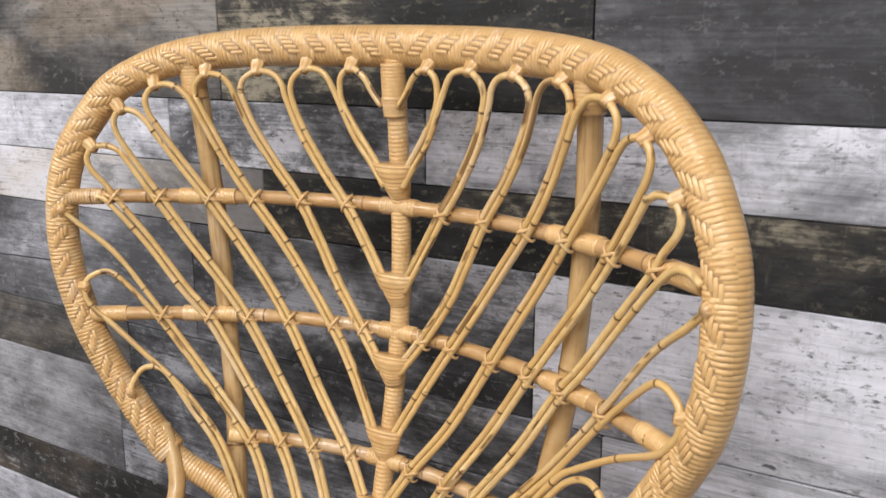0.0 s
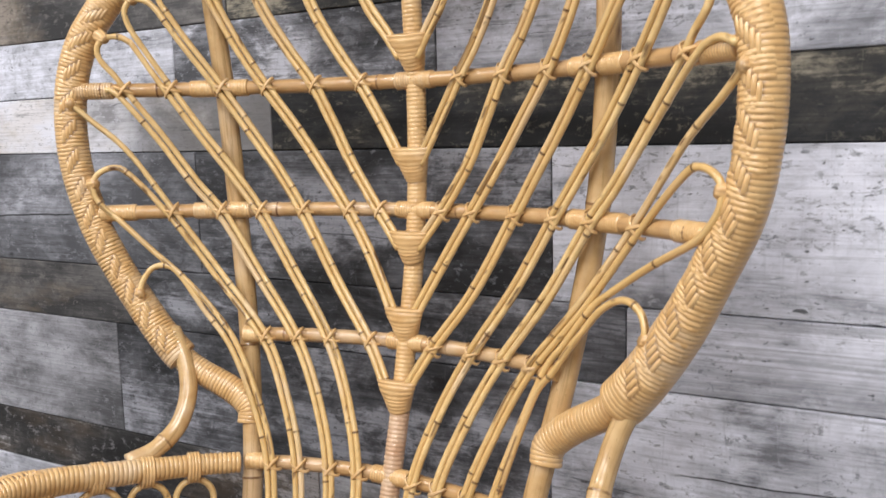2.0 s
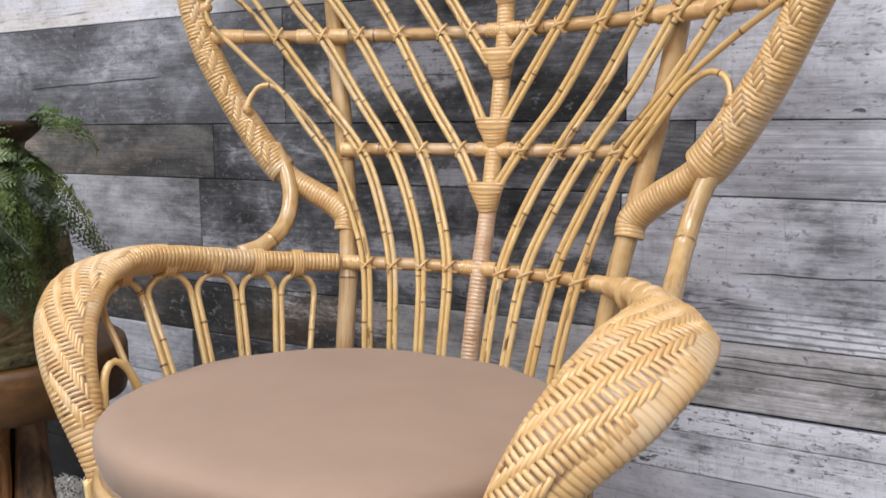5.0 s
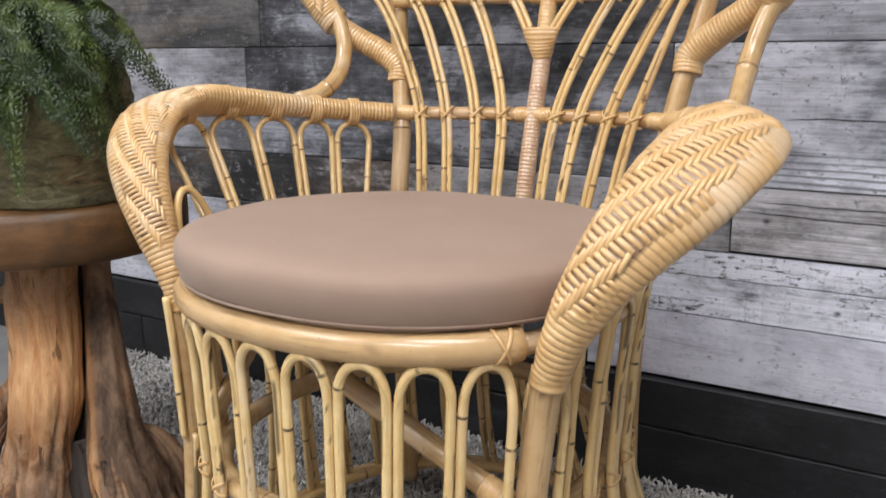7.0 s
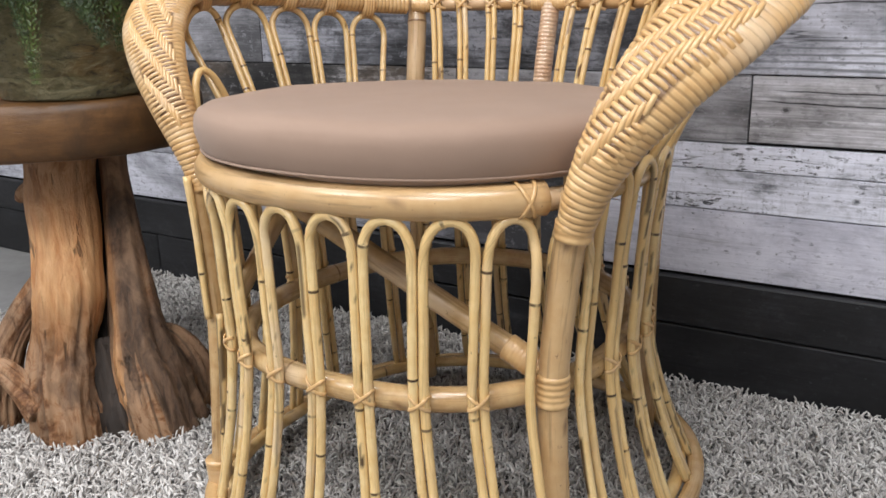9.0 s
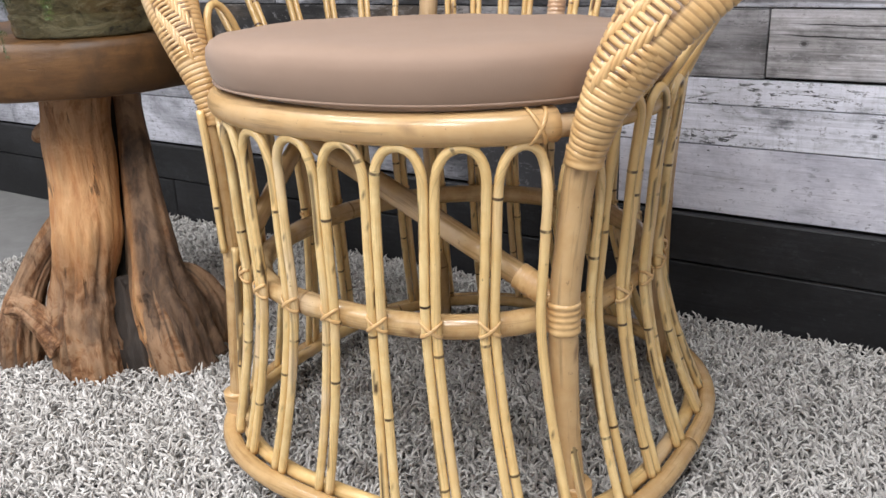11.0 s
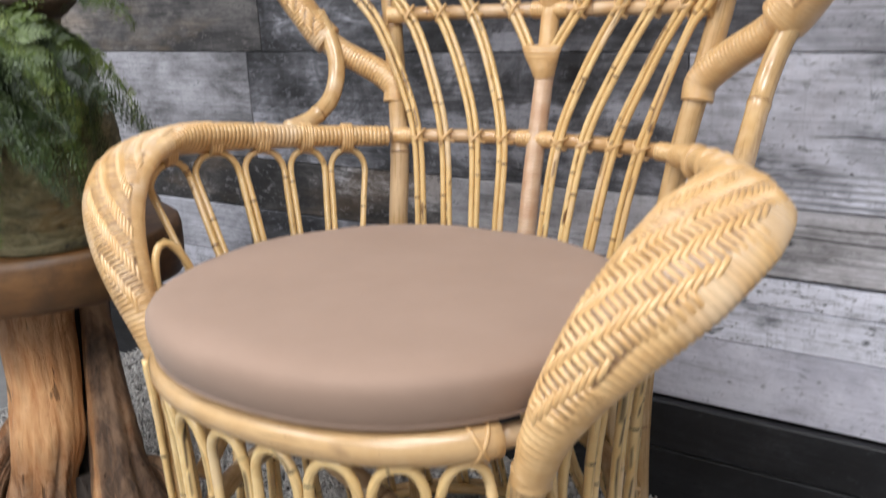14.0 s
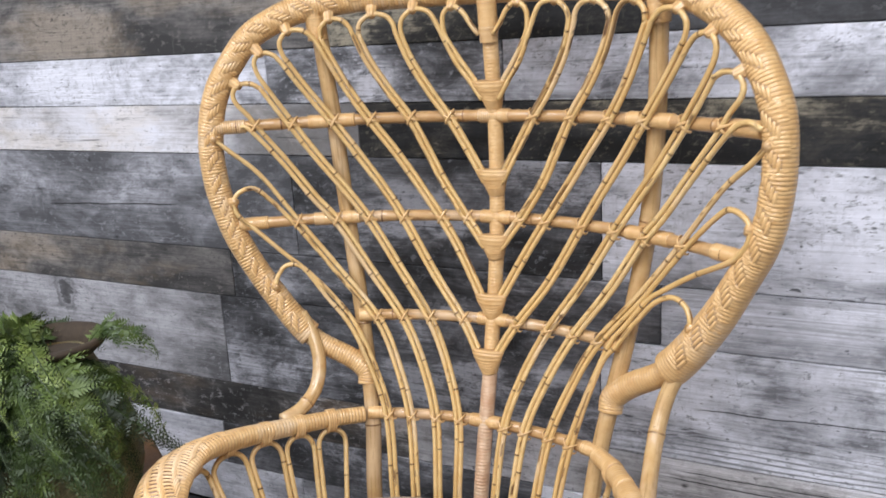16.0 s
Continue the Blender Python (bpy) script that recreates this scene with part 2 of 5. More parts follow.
WOOD = plank_material("bare_wood_board", grey(0.11, 0.1), grey(0.26, 0.1), grey(0.42, 0.08), grey(0.56, 0.06), 0.55, 1.0)
PALE_KNOT = plank_material("pale_knotty_board", grey(0.08, 0.05), grey(0.19, 0.05), grey(0.30, 0.04), grey(0.42, 0.04), 0.56, 0.5, figure=0.12, streak=0.3, knots=((0.036, 0.080, 0.062, 1.3),))
WOOD_KNOT = plank_material("bare_knotty_board", grey(0.12, 0.12), grey(0.40, 0.12), grey(0.64, 0.09), grey(0.78, 0.06), 0.76, 1.0, streak=0.1, comb_=0.5, knots=((-0.532, 0.002, 0.010, 0.8),), cracks=((-0.59, 0.3, 0.016, -0.02, 0.0011), (-0.56, 0.2, 0.034, -0.01, 0.0010)))
MID_CRACK = plank_material("grey_board_with_long_crack", grey(0.07), grey(0.15), grey(0.25), grey(0.40), 0.5, 0.9, knots=((0.026, 0.095, 0.009, 1.0), (0.084, -0.108, 0.014, 0.5)), cracks=((-0.16, 0.32, -0.026, 0.03, 0.0016),))
LIGHT_HIGH = plank_material("dull_light_grey_board", grey(0.12), grey(0.34), grey(0.54), grey(0.74), 0.57, 0.9, chip=0.5)
LIGHT_LINED = plank_material("lined_light_grey_board", grey(0.17), grey(0.42), grey(0.60), grey(0.76), 0.60, 0.8, streak=0.12, chip=0.3, comb_=0.55)
LIGHT_CURL = plank_material("light_grey_board_with_curled_grain", grey(0.15), grey(0.42), grey(0.60), grey(0.78), 0.60, 0.8, figure=0.8, cracks=((-0.45, 0.1, -0.006, 0.03, 0.0010),))
LIGHT_CHIP = plank_material("peeling_light_grey_board", grey(0.18), grey(0.46), grey(0.64), grey(0.78), 0.64, 0.8, chip=0.95)
LAVENDER = plank_material("smooth_lavender_grey_board", (0.28, 0.275, 0.325), (0.48, 0.475, 0.545), (0.62, 0.61, 0.69), (0.72, 0.71, 0.79), 0.58, 0.3, streak=0.12, chip=0.1)
LIGHT_HOLES = plank_material("light_board_with_nail_holes", grey(0.10), grey(0.44), grey(0.72), grey(0.84), 0.70, 1.0, chip=0.95, knots=((-0.184, -0.022, 0.009, 0.7), (-0.374, 0.014, 0.010, 0.5)))
SKIRT = plank_material("black_skirting_board", grey(0.010), grey(0.016), grey(0.024), grey(0.05), 0.4, 0.3, 0.5)


def plain(name, a, b_, scale, rough=0.7, height=0.2, dist=0.003, metal=0.0):
    m, nt, b = nodes_of(name)
    v = coords(nt, (1, 1, 1))
    n1, n2 = noise_of(nt, v, scale, 6), noise_of(nt, v, scale * 9, 4)
    f = calc(nt, "ADD", calc(nt, "MULTIPLY", n1, 0.65), calc(nt, "MULTIPLY", n2, 0.35))
    nt.links.new(mix(nt, ramp(nt, f, [(0.36, (0, 0, 0)), (0.64, (1, 1, 1))]), a, b_), b.inputs["Base Color"])
    b.inputs["Roughness"].default_value, b.inputs["Metallic"].default_value = rough, metal
    bump(nt, b, f, height, dist)
    return m


PAINT = plain("painted_plaster", (0.42, 0.42, 0.41), (0.48, 0.48, 0.47), 3, 0.8)
CONCRETE = plain("concrete_floor", (0.16, 0.155, 0.15), (0.26, 0.255, 0.25), 2.5, 0.45)
GAP = plain("dark_backing", (0.01, 0.01, 0.01), (0.02, 0.02, 0.02), 8)


def cushion_material():
    m, nt, b = nodes_of("taupe_cloth")
    v = coords(nt, (1, 1, 1), False)
    cloud = noise_of(nt, v, 7, 5)
    weave = nt.nodes.new("ShaderNodeTexWave")
    weave.inputs["Scale"].default_value = 260
    weave.inputs["Distortion"].default_value = 1.5
    nt.links.new(v, weave.inputs[0])
    fine = noise_of(nt, v, 900, 2)
    col = mix(nt, ramp(nt, cloud, [(0.3, (0, 0, 0)), (0.7, (1, 1, 1))]), (0.280, 0.186, 0.135), (0.320, 0.216, 0.160))
    col = mix(nt, calc(nt, "MULTIPLY", fine, 0.18), col, (0.24, 0.165, 0.125))
    nt.links.new(col, b.inputs["Base Color"])
    b.inputs["Roughness"].default_value = 0.8
    b.inputs["Sheen Weight"].default_value = 0.12
    bump(nt, b, calc(nt, "ADD", fine, calc(nt, "MULTIPLY", weave.outputs[1], 0.3)), 0.12, 0.0008)
    return m


CLOTH = cushion_material()


def teak_material(name, warm, pale, grey, weather, stretch):
    m, nt, b = nodes_of(name)
    g = coords(nt, stretch)
    grain = noise_of(nt, g, 7, 8, 0.68)
    cloud = noise_of(nt, coords(nt, (1, 1, 0.6)), 5.5, 6, 0.6)
    ring = nt.nodes.new("ShaderNodeTexWave")
    for k, val in (("Scale", 5.0), ("Distortion", 7.0), ("Detail", 4.0), ("Detail Scale", 1.5)):
        ring.inputs[k].default_value = val
    nt.links.new(g, ring.inputs[0])
    col = mix(nt, ramp(nt, grain, [(0.3, (0, 0, 0)), (0.7, (1, 1, 1))]), warm, pale)
    col = mix(nt, calc(nt, "MULTIPLY", ring.outputs[1], 0.3), col, tuple(0.5 * c for c in warm))
    col = mix(nt, calc(nt, "MULTIPLY", ramp(nt, cloud, [(0.48, (0, 0, 0)), (0.58, (1, 1, 1))]), weather), col, grey)
    blotch = noise_of(nt, coords(nt, (1, 1, 0.7)), 16, 7, 0.7, 0.5)
    col = mix(nt, calc(nt, "MULTIPLY", ramp(nt, blotch, [(0.50, (0, 0, 0)), (0.62, (1, 1, 1))]), weather * 0.55), col, tuple(0.45 * c for c in warm))
    split = ramp(nt, noise_of(nt, coords(nt, tuple(2.2 * c for c in stretch)), 4.0, 3), [(0.27, (1, 1, 1)), (0.32, (0, 0, 0))])
    col = mix(nt, calc(nt, "MULTIPLY", split, 0.75), col, (0.035, 0.02, 0.013))
    nt.links.new(col, b.inputs["Base Color"])
    b.inputs["Roughness"].default_value = 0.45
    bump(nt, b, calc(nt, "SUBTRACT", calc(nt, "ADD", grain, calc(nt, "MULTIPLY", blotch, 0.7)), split), 0.22, 0.006)
    return m


TEAK_TOP = teak_material("teak_slab", (0.088, 0.038, 0.011), (0.215, 0.104, 0.034), (0.055, 0.028, 0.012), 0.8, (1.3, 1.3, 7.0))


def root_material():
    """Old teak root: polished orange-tan heartwood, brown mottled bark side, grey weathered hollows with shade painted
    in.
    """
    m, nt, b = nodes_of("teak_root")
    grain = noise_of(nt, coords(nt, (9, 9, 1.1), False), 8, 9, 0.7, 0.4)
    streak = noise_of(nt, coords(nt, (5, 5, 0.7), False), 6, 5, 0.6, 0.8)
    mottle = noise_of(nt, coords(nt, (1, 1, 0.75), False), 26, 9, 0.72, 1.2)
    cloud = noise_of(nt, coords(nt, (1, 1, 0.6), False), 7.5, 6, 0.62, 0.4)
    polish, worn, deep = attr(nt, "polish"), attr(nt, "worn"), attr(nt, "deep")
    col = mix(nt, ramp(nt, streak, [(0.36, (0, 0, 0)), (0.62, (1, 1, 1))]), (0.135, 0.048, 0.014), (0.31, 0.128, 0.039))
    col = mix(nt, calc(nt, "MULTIPLY", ramp(nt, mottle, [(0.42, (0, 0, 0)), (0.54, (1, 1, 1))]), calc(nt, "SUBTRACT", 0.85, calc(nt, "MULTIPLY", polish, 0.8))), col, (0.43, 0.262, 0.150))
    col = mix(nt, calc(nt, "MULTIPLY", ramp(nt, mottle, [(0.36, (1, 1, 1)), (0.46, (0, 0, 0))]), calc(nt, "SUBTRACT", 0.7, calc(nt, "MULTIPLY", polish, 0.65))), col, (0.085, 0.042, 0.024))
    col = mix(nt, polish, col, mix(nt, ramp(nt, grain, [(0.35, (0, 0, 0)), (0.65, (1, 1, 1))]), (0.56, 0.242, 0.088), (0.81, 0.480, 0.235)))
    old = calc(nt, "ADD", worn, calc(nt, "MULTIPLY", calc(nt, "SUBTRACT", cloud, 0.5), 2.6))
    old = ramp(nt, old, [(0.35, (0, 0, 0)), (0.75, (1, 1, 1))])
    old = calc(nt, "MULTIPLY", old, calc(nt, "SUBTRACT", 1.0, calc(nt, "MULTIPLY", polish, 0.9)))
    aged = mix(nt, ramp(nt, grain, [(0.38, (0, 0, 0)), (0.62, (1, 1, 1))]), (0.050, 0.030, 0.019), (0.185, 0.108, 0.064))
    stain = noise_of(nt, coords(nt, (1, 1, 0.55), False), 13, 6, 0.6, 0.9)
    aged = mix(nt, calc(nt, "MULTIPLY", ramp(nt, stain, [(0.50, (0, 0, 0)), (0.60, (1, 1, 1))]), 0.75), aged, (0.33, 0.205, 0.125))
    aged = mix(nt, calc(nt, "MULTIPLY", ramp(nt, stain, [(0.36, (1, 1, 1)), (0.45, (0, 0, 0))]), 0.8), aged, (0.026, 0.020, 0.017))
    col = mix(nt, calc(nt, "MULTIPLY", old, 0.92), col, aged)
    split = ramp(nt, noise_of(nt, coords(nt, (16, 16, 1.6), False), 3.2, 4, 0.6, 0.5), [(0.31, (1, 1, 1)), (0.36, (0, 0, 0))])
    col = mix(nt, calc(nt, "MULTIPLY", split, 0.6), col, (0.03, 0.018, 0.012))
    # painted shade of the hollows, mixed into the wood colour
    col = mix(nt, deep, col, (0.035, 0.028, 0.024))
    nt.links.new(col, b.inputs["Base Color"])
    nt.links.new(ramp(nt, polish, [(0.0, (0.62, 0.62, 0.62)), (1.0, (0.38, 0.38, 0.38))]), b.inputs["Roughness"])
    bump(nt, b, calc(nt, "SUBTRACT", calc(nt, "ADD", grain, calc(nt, "MULTIPLY", mottle, 0.9)), split), 0.75, 0.008)
    return m


TEAK_ROOT = root_material()


def rug_material():
    m, nt, b = nodes_of("shag_yarn")
    col = ramp(nt, attr(nt, "tone"), [(0.0, (0.20, 0.183, 0.168)), (0.3, (0.40, 0.372, 0.348)), (0.6, (0.60, 0.568, 0.542)), (1.0, (0.79, 0.76, 0.73))])
    nt.links.new(col, b.inputs["Base Color"])
    b.inputs["Roughness"].default_value = 0.8
    b.inputs["Sheen Weight"].default_value = 0.3
    return m


YARN = rug_material()
RUG_BACK = plain("rug_backing", (0.12, 0.115, 0.11), (0.22, 0.21, 0.20), 120, 0.95, 0.6, 0.004)


def pot_material():
    m, nt, b = nodes_of("mossy_glazed_clay")
    v = coords(nt, (1, 1, 1.8), False)
    n1, n2, n3 = noise_of(nt, v, 9, 8, 0.65), noise_of(nt, v, 38, 6, 0.7), noise_of(nt, v, 6, 3)
    col = mix(nt, ramp(nt, n1, [(0.36, (0, 0, 0)), (0.6, (1, 1, 1))]), (0.080, 0.070, 0.028), (0.235, 0.195, 0.090))
    col = mix(nt, calc(nt, "MULTIPLY", ramp(nt, n3, [(0.56, (0, 0, 0)), (0.66, (1, 1, 1))]), 0.7), col, (0.22, 0.115, 0.024))
    col = mix(nt, calc(nt, "MULTIPLY", ramp(nt, n2, [(0.56, (0, 0, 0)), (0.64, (1, 1, 1))]), 0.6), col, (0.03, 0.032, 0.02))
    crust = noise_of(nt, coords(nt, (1, 1, 2.6), False), 17, 9, 0.75, 1.6)
    col = mix(nt, ramp(nt, crust, [(0.36, (0.9, 0.9, 0.9)), (0.43, (0, 0, 0))]), col, (0.020, 0.016, 0.009))
    col = mix(nt, calc(nt, "MULTIPLY", ramp(nt, crust, [(0.50, (0, 0, 0)), (0.60, (1, 1, 1))]), 0.75), col, (0.34, 0.295, 0.165))
    nt.links.new(col, b.inputs["Base Color"])
    b.inputs["Roughness"].default_value = 0.55
    bump(nt, b, calc(nt, "ADD", calc(nt, "ADD", n1, n2), calc(nt, "MULTIPLY", crust, 1.6)), 0.9, 0.014)
    return m


MOSSY = pot_material()


RIM_CLAY = plain("brown_clay", (0.024, 0.016, 0.010), (0.048, 0.031, 0.018), 18, 0.85, 0.5, 0.004)


def leaf_material():
    m, nt, b = nodes_of("fern_leaf")
    tone = attr(nt, "tone")
    col = ramp(nt, tone, [(0.0, (0.009, 0.017, 0.004)), (0.45, (0.030, 0.054, 0.009)), (0.85, (0.080, 0.118, 0.020)), (1.0, (0.15, 0.195, 0.045))])
    nt.links.new(col, b.inputs["Base Color"])
    b.inputs["Roughness"].default_value = 0.5
    b.inputs["Subsurface Weight"].default_value = 0.0
    return m


LEAF = leaf_material()


def panel_material():
    m, nt, b = nodes_of("lit_diffuser")
    b.inputs["Base Color"].default_value = (0.9, 0.9, 0.9, 1)
    b.inputs["Emission Color"].default_value = (1.0, 0.97, 0.93, 1)
    b.inputs["Emission Strength"].default_value = 3.0
    return m


DIFFUSER = panel_material()


# ---- mesh helpers ----
def mesh_of(name, verts, faces, material, smooth=True, attrs=None):
    me = bpy.data.meshes.new(name)
    me.from_pydata(np.asarray(verts).tolist(), [], faces.tolist() if isinstance(faces, np.ndarray) else faces)
    for key, val in (attrs or {}).items():
        me.attributes.new(key, "FLOAT", "POINT").data.foreach_set("value", np.asarray(val, dtype=np.float32))
    me.materials.append(material)
    if smooth:
        me.polygons.foreach_set("use_smooth", [True] * len(me.polygons))
    me.update()
    return me


def part(name, me, parent, label="", at=None):
    ob = new(name, me)
    ob.parent = parent
    if at is not None:
        ob.matrix_basis = at
    return tagged(ob, label)


def thing(name, label, category, group="", at=None):
    ob = new(name)
    ob.empty_display_size = 0.1
    if at is not None:
        ob.matrix_basis = at
    return tagged(ob, label, category, group)


def spline(points, step):
    """A smooth (Catmull-Rom) line through the points, cut into steps of about that length."""
    p = np.asarray(points, float)
    p = np.vstack([2 * p[0] - p[1], p, 2 * p[-1] - p[-2]])
    fine = []
    for a, b, c, d in zip(p[:-3], p[1:-2], p[2:-1], p[3:]):
        n = 16
        for u in np.arange(n) / n:
            fine.append(0.5 * (2 * b + (c - a) * u + (2 * a - 5 * b + 4 * c - d) * u * u + (3 * b - a - 3 * c + d) * u ** 3))
    fine.append(p[-2])
    fine = np.array(fine)
    s = np.concatenate([[0], np.cumsum(np.linalg.norm(np.diff(fine, axis=0), axis=1))])
    at = np.linspace(0, s[-1], max(4, int(s[-1] / step) + 1))
    return np.stack([np.interp(at, s, fine[:, k]) for k in range(fine.shape[1])], 1)


def arc_of(path):
    return np.concatenate([[0], np.cumsum(np.linalg.norm(np.diff(path, axis=0), axis=1))])


def frames_of(path, ref, closed=False):
    if closed:
        t = np.roll(path, -1, 0) - np.roll(path, 1, 0)
    else:
        t = np.gradient(path, axis=0)
    t /= np.linalg.norm(t, axis=1)[:, None]
    ref = np.broadcast_to(np.asarray(ref, float), path.shape)
    w = ref - (ref * t).sum(1)[:, None] * t
    w /= np.linalg.norm(w, axis=1)[:, None] + 1e-9
    return t, w, np.cross(t, w)


def grid_faces(n, k, closed=False, caps=True):
    i = np.arange(n if closed else n - 1)[:, None] * k
    j = np.arange(k)[None, :]
    j2 = (j + 1) % k
    i2 = (i + k) % (n * k)
    f = np.stack(np.broadcast_arrays(i + j, i + j2, i2 + j2, i2 + j), -1).reshape(-1, 4).tolist()
    if caps and not closed:
        f += [list(range(k))[::-1], list(range((n - 1) * k, n * k))]
    return f


def sweep(path, ra, rb, segs, ref, closed=False, lift=None):
    """A tube along the path, with half widths ra (along ref) and rb; lift(s, angle) raises its skin."""
    n = len(path)
    ra, rb = np.broadcast_to(ra, n), np.broadcast_to(rb, n)
    t, w, m = frames_of(path, ref, closed)
    a = np.arange(segs) * 2 * math.pi / segs
    h = lift if lift is not None else np.zeros((n, segs))
    x = (ra[:, None] + h) * np.cos(a)
    y = (rb[:, None] + h) * np.sin(a)
    v = path[:, None, :] + x[..., None] * w[:, None, :] + y[..., None] * m[:, None, :]
    return v.reshape(-1, 3), grid_faces(n, segs, closed)


def cane(name, points, r, material, parent, joint=0.16, label="", segs=8, ref=(0.3, -1, 0.2), step=0.008, bulge=0.10, taper=1.0, seed=None, scar=0.0):
    """A round stick of rattan with its dark, slightly swollen joints."""
    rng = random.Random(seed if seed is not None else int(abs(sum(map(sum, points))) * 1e4))
    path = spline(points, step)
    s = arc_of(path)
    joints, d = [], rng.uniform(0.3, 1) * joint
    while d < s[-1] - 0.01:
        joints.append(d)
        d += joint * rng.uniform(0.6, 1.5)
    extra = np.array([q + e for q in joints for e in (-0.004, -0.0021, -0.0012, 0.0, 0.0012, 0.0021, 0.004)])
    u = np.unique(np.clip(np.concatenate([s, extra]), 0, s[-1])) if len(extra) else s
    u = u[np.concatenate([[True], np.diff(u) > 2e-4])]
    path = np.stack([np.interp(u, s, path[:, k]) for k in range(3)], 1)
    near = np.array([min([abs(q - j) for j in joints], default=1) for q in u])
    rad = r * (1 + bulge * np.exp(-(near / 0.004) ** 2)) * np.linspace(1, taper, len(u))
    force = {round(j, 6): rng.uniform(0.8 if scar else 0.6, 1.0) for j in joints}
    stain = rng.random() < 0.5 * (scar > 0)
    mark = np.array([force[round(min(joints, key=lambda j: abs(q - j)), 6)] if joints and d < 0.0014 else 0.0 for q, d in zip(u, near)])
    v, f = sweep(path, rad, rad, segs, ref)
    tone = rng.random()
    mark = np.repeat(mark, segs).reshape(-1, segs)
    turn_ = np.arange(segs) * 2 * math.pi / segs
    ring_gap = np.array([rng.random() for _ in range(segs)])
    mark *= np.where(ring_gap > 0.25, 1.0, 0.4)[None, :]
    for _ in range(int(s[-1] * 9)):
        # small blots
        i_, k_ = rng.randrange(len(u)), rng.randrange(segs)
        mark[i_, k_] = max(mark[i_, k_], rng.uniform(0.3, 0.9))
    if stain:
        # a scorched cane: short dark dashes run down one side
        side_ = rng.randrange(segs)
        for _ in range(int(s[-1] * 22)):
            at, long, k_ = rng.uniform(0, s[-1]), rng.uniform(0.006, 0.035), (side_ + rng.choice((-1, 0, 0, 1))) % segs
            mark[(u > at) & (u < at + long), k_] = rng.uniform(0.7, 1.0)
    while rng.random() < scar:
        # a strip of dark skin left on the cane
        at, long, side_ = rng.uniform(0, s[-1]), rng.uniform(0.03, 0.14), rng.randrange(segs)
        rows_in = (u > at) & (u < at + long)
        for q in range(rng.choice((1, 1, 2))):
            mark[rows_in, (side_ + q) % segs] = rng.uniform(0.5, 0.95)
    me = mesh_of(name, v, f, material, True, {"mark": mark.ravel(), "tone": np.full(len(v), tone), "turn_x": np.tile(2.6 * np.cos(turn_), len(u)) + 31 * tone, "turn_y": np.tile(2.6 * np.sin(turn_), len(u)), "run": np.repeat(9 * u, segs)})
    return part(name, me, parent, label)


def hash_of(i, j=0):
    x = np.sin(np.asarray(i) * 12.9898 + np.asarray(j) * 78.233) * 43758.5453
    return x - np.floor(x)


def flat_strand(phase):
    """The back of a flat strand: nearly level, with rounded edges."""
    f = 2 * (phase - np.floor(phase)) - 1
    return np.sqrt(np.clip(1 - f ** 4, 0, 1))


def strand(phase):
    """The rounded back of one strand, 0 in the joint to 1 on its crown."""
    f = 2 * (phase - np.floor(phase)) - 1
    return np.sqrt(np.clip(1 - f * f, 0, 1))


def wound(name, points, ra, rb, material, parent, pitch=0.0048, depth=0.0013, segs=14, ref=(0, -1, 0.01), label="", per=4, closed=False, slant=0.0, seed=0):
    """A core tightly wound with flat cane: every turn is a real ridge."""
    path = spline(points, pitch / per)
    s = arc_of(path)
    n = len(path)
    a = np.arange(segs) * 2 * math.pi / segs
    ph = s[:, None] / pitch + slant * np.cos(a)[None, :]
    k = np.linspace(0, 1, n)
    fa = np.interp(k, np.linspace(0, 1, len(ra)), ra) if not np.isscalar(ra) else np.full(n, ra)
    fb = np.interp(k, np.linspace(0, 1, len(rb)), rb) if not np.isscalar(rb) else np.full(n, rb)
    v, f = sweep(path, fa, fb, segs, ref, closed, depth * (strand(ph) - 1))
    tone = hash_of(np.floor(ph) + seed)
    # the groove between two turns is darker in colour
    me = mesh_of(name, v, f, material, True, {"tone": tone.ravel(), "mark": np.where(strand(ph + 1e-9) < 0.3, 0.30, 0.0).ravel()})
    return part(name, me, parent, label)


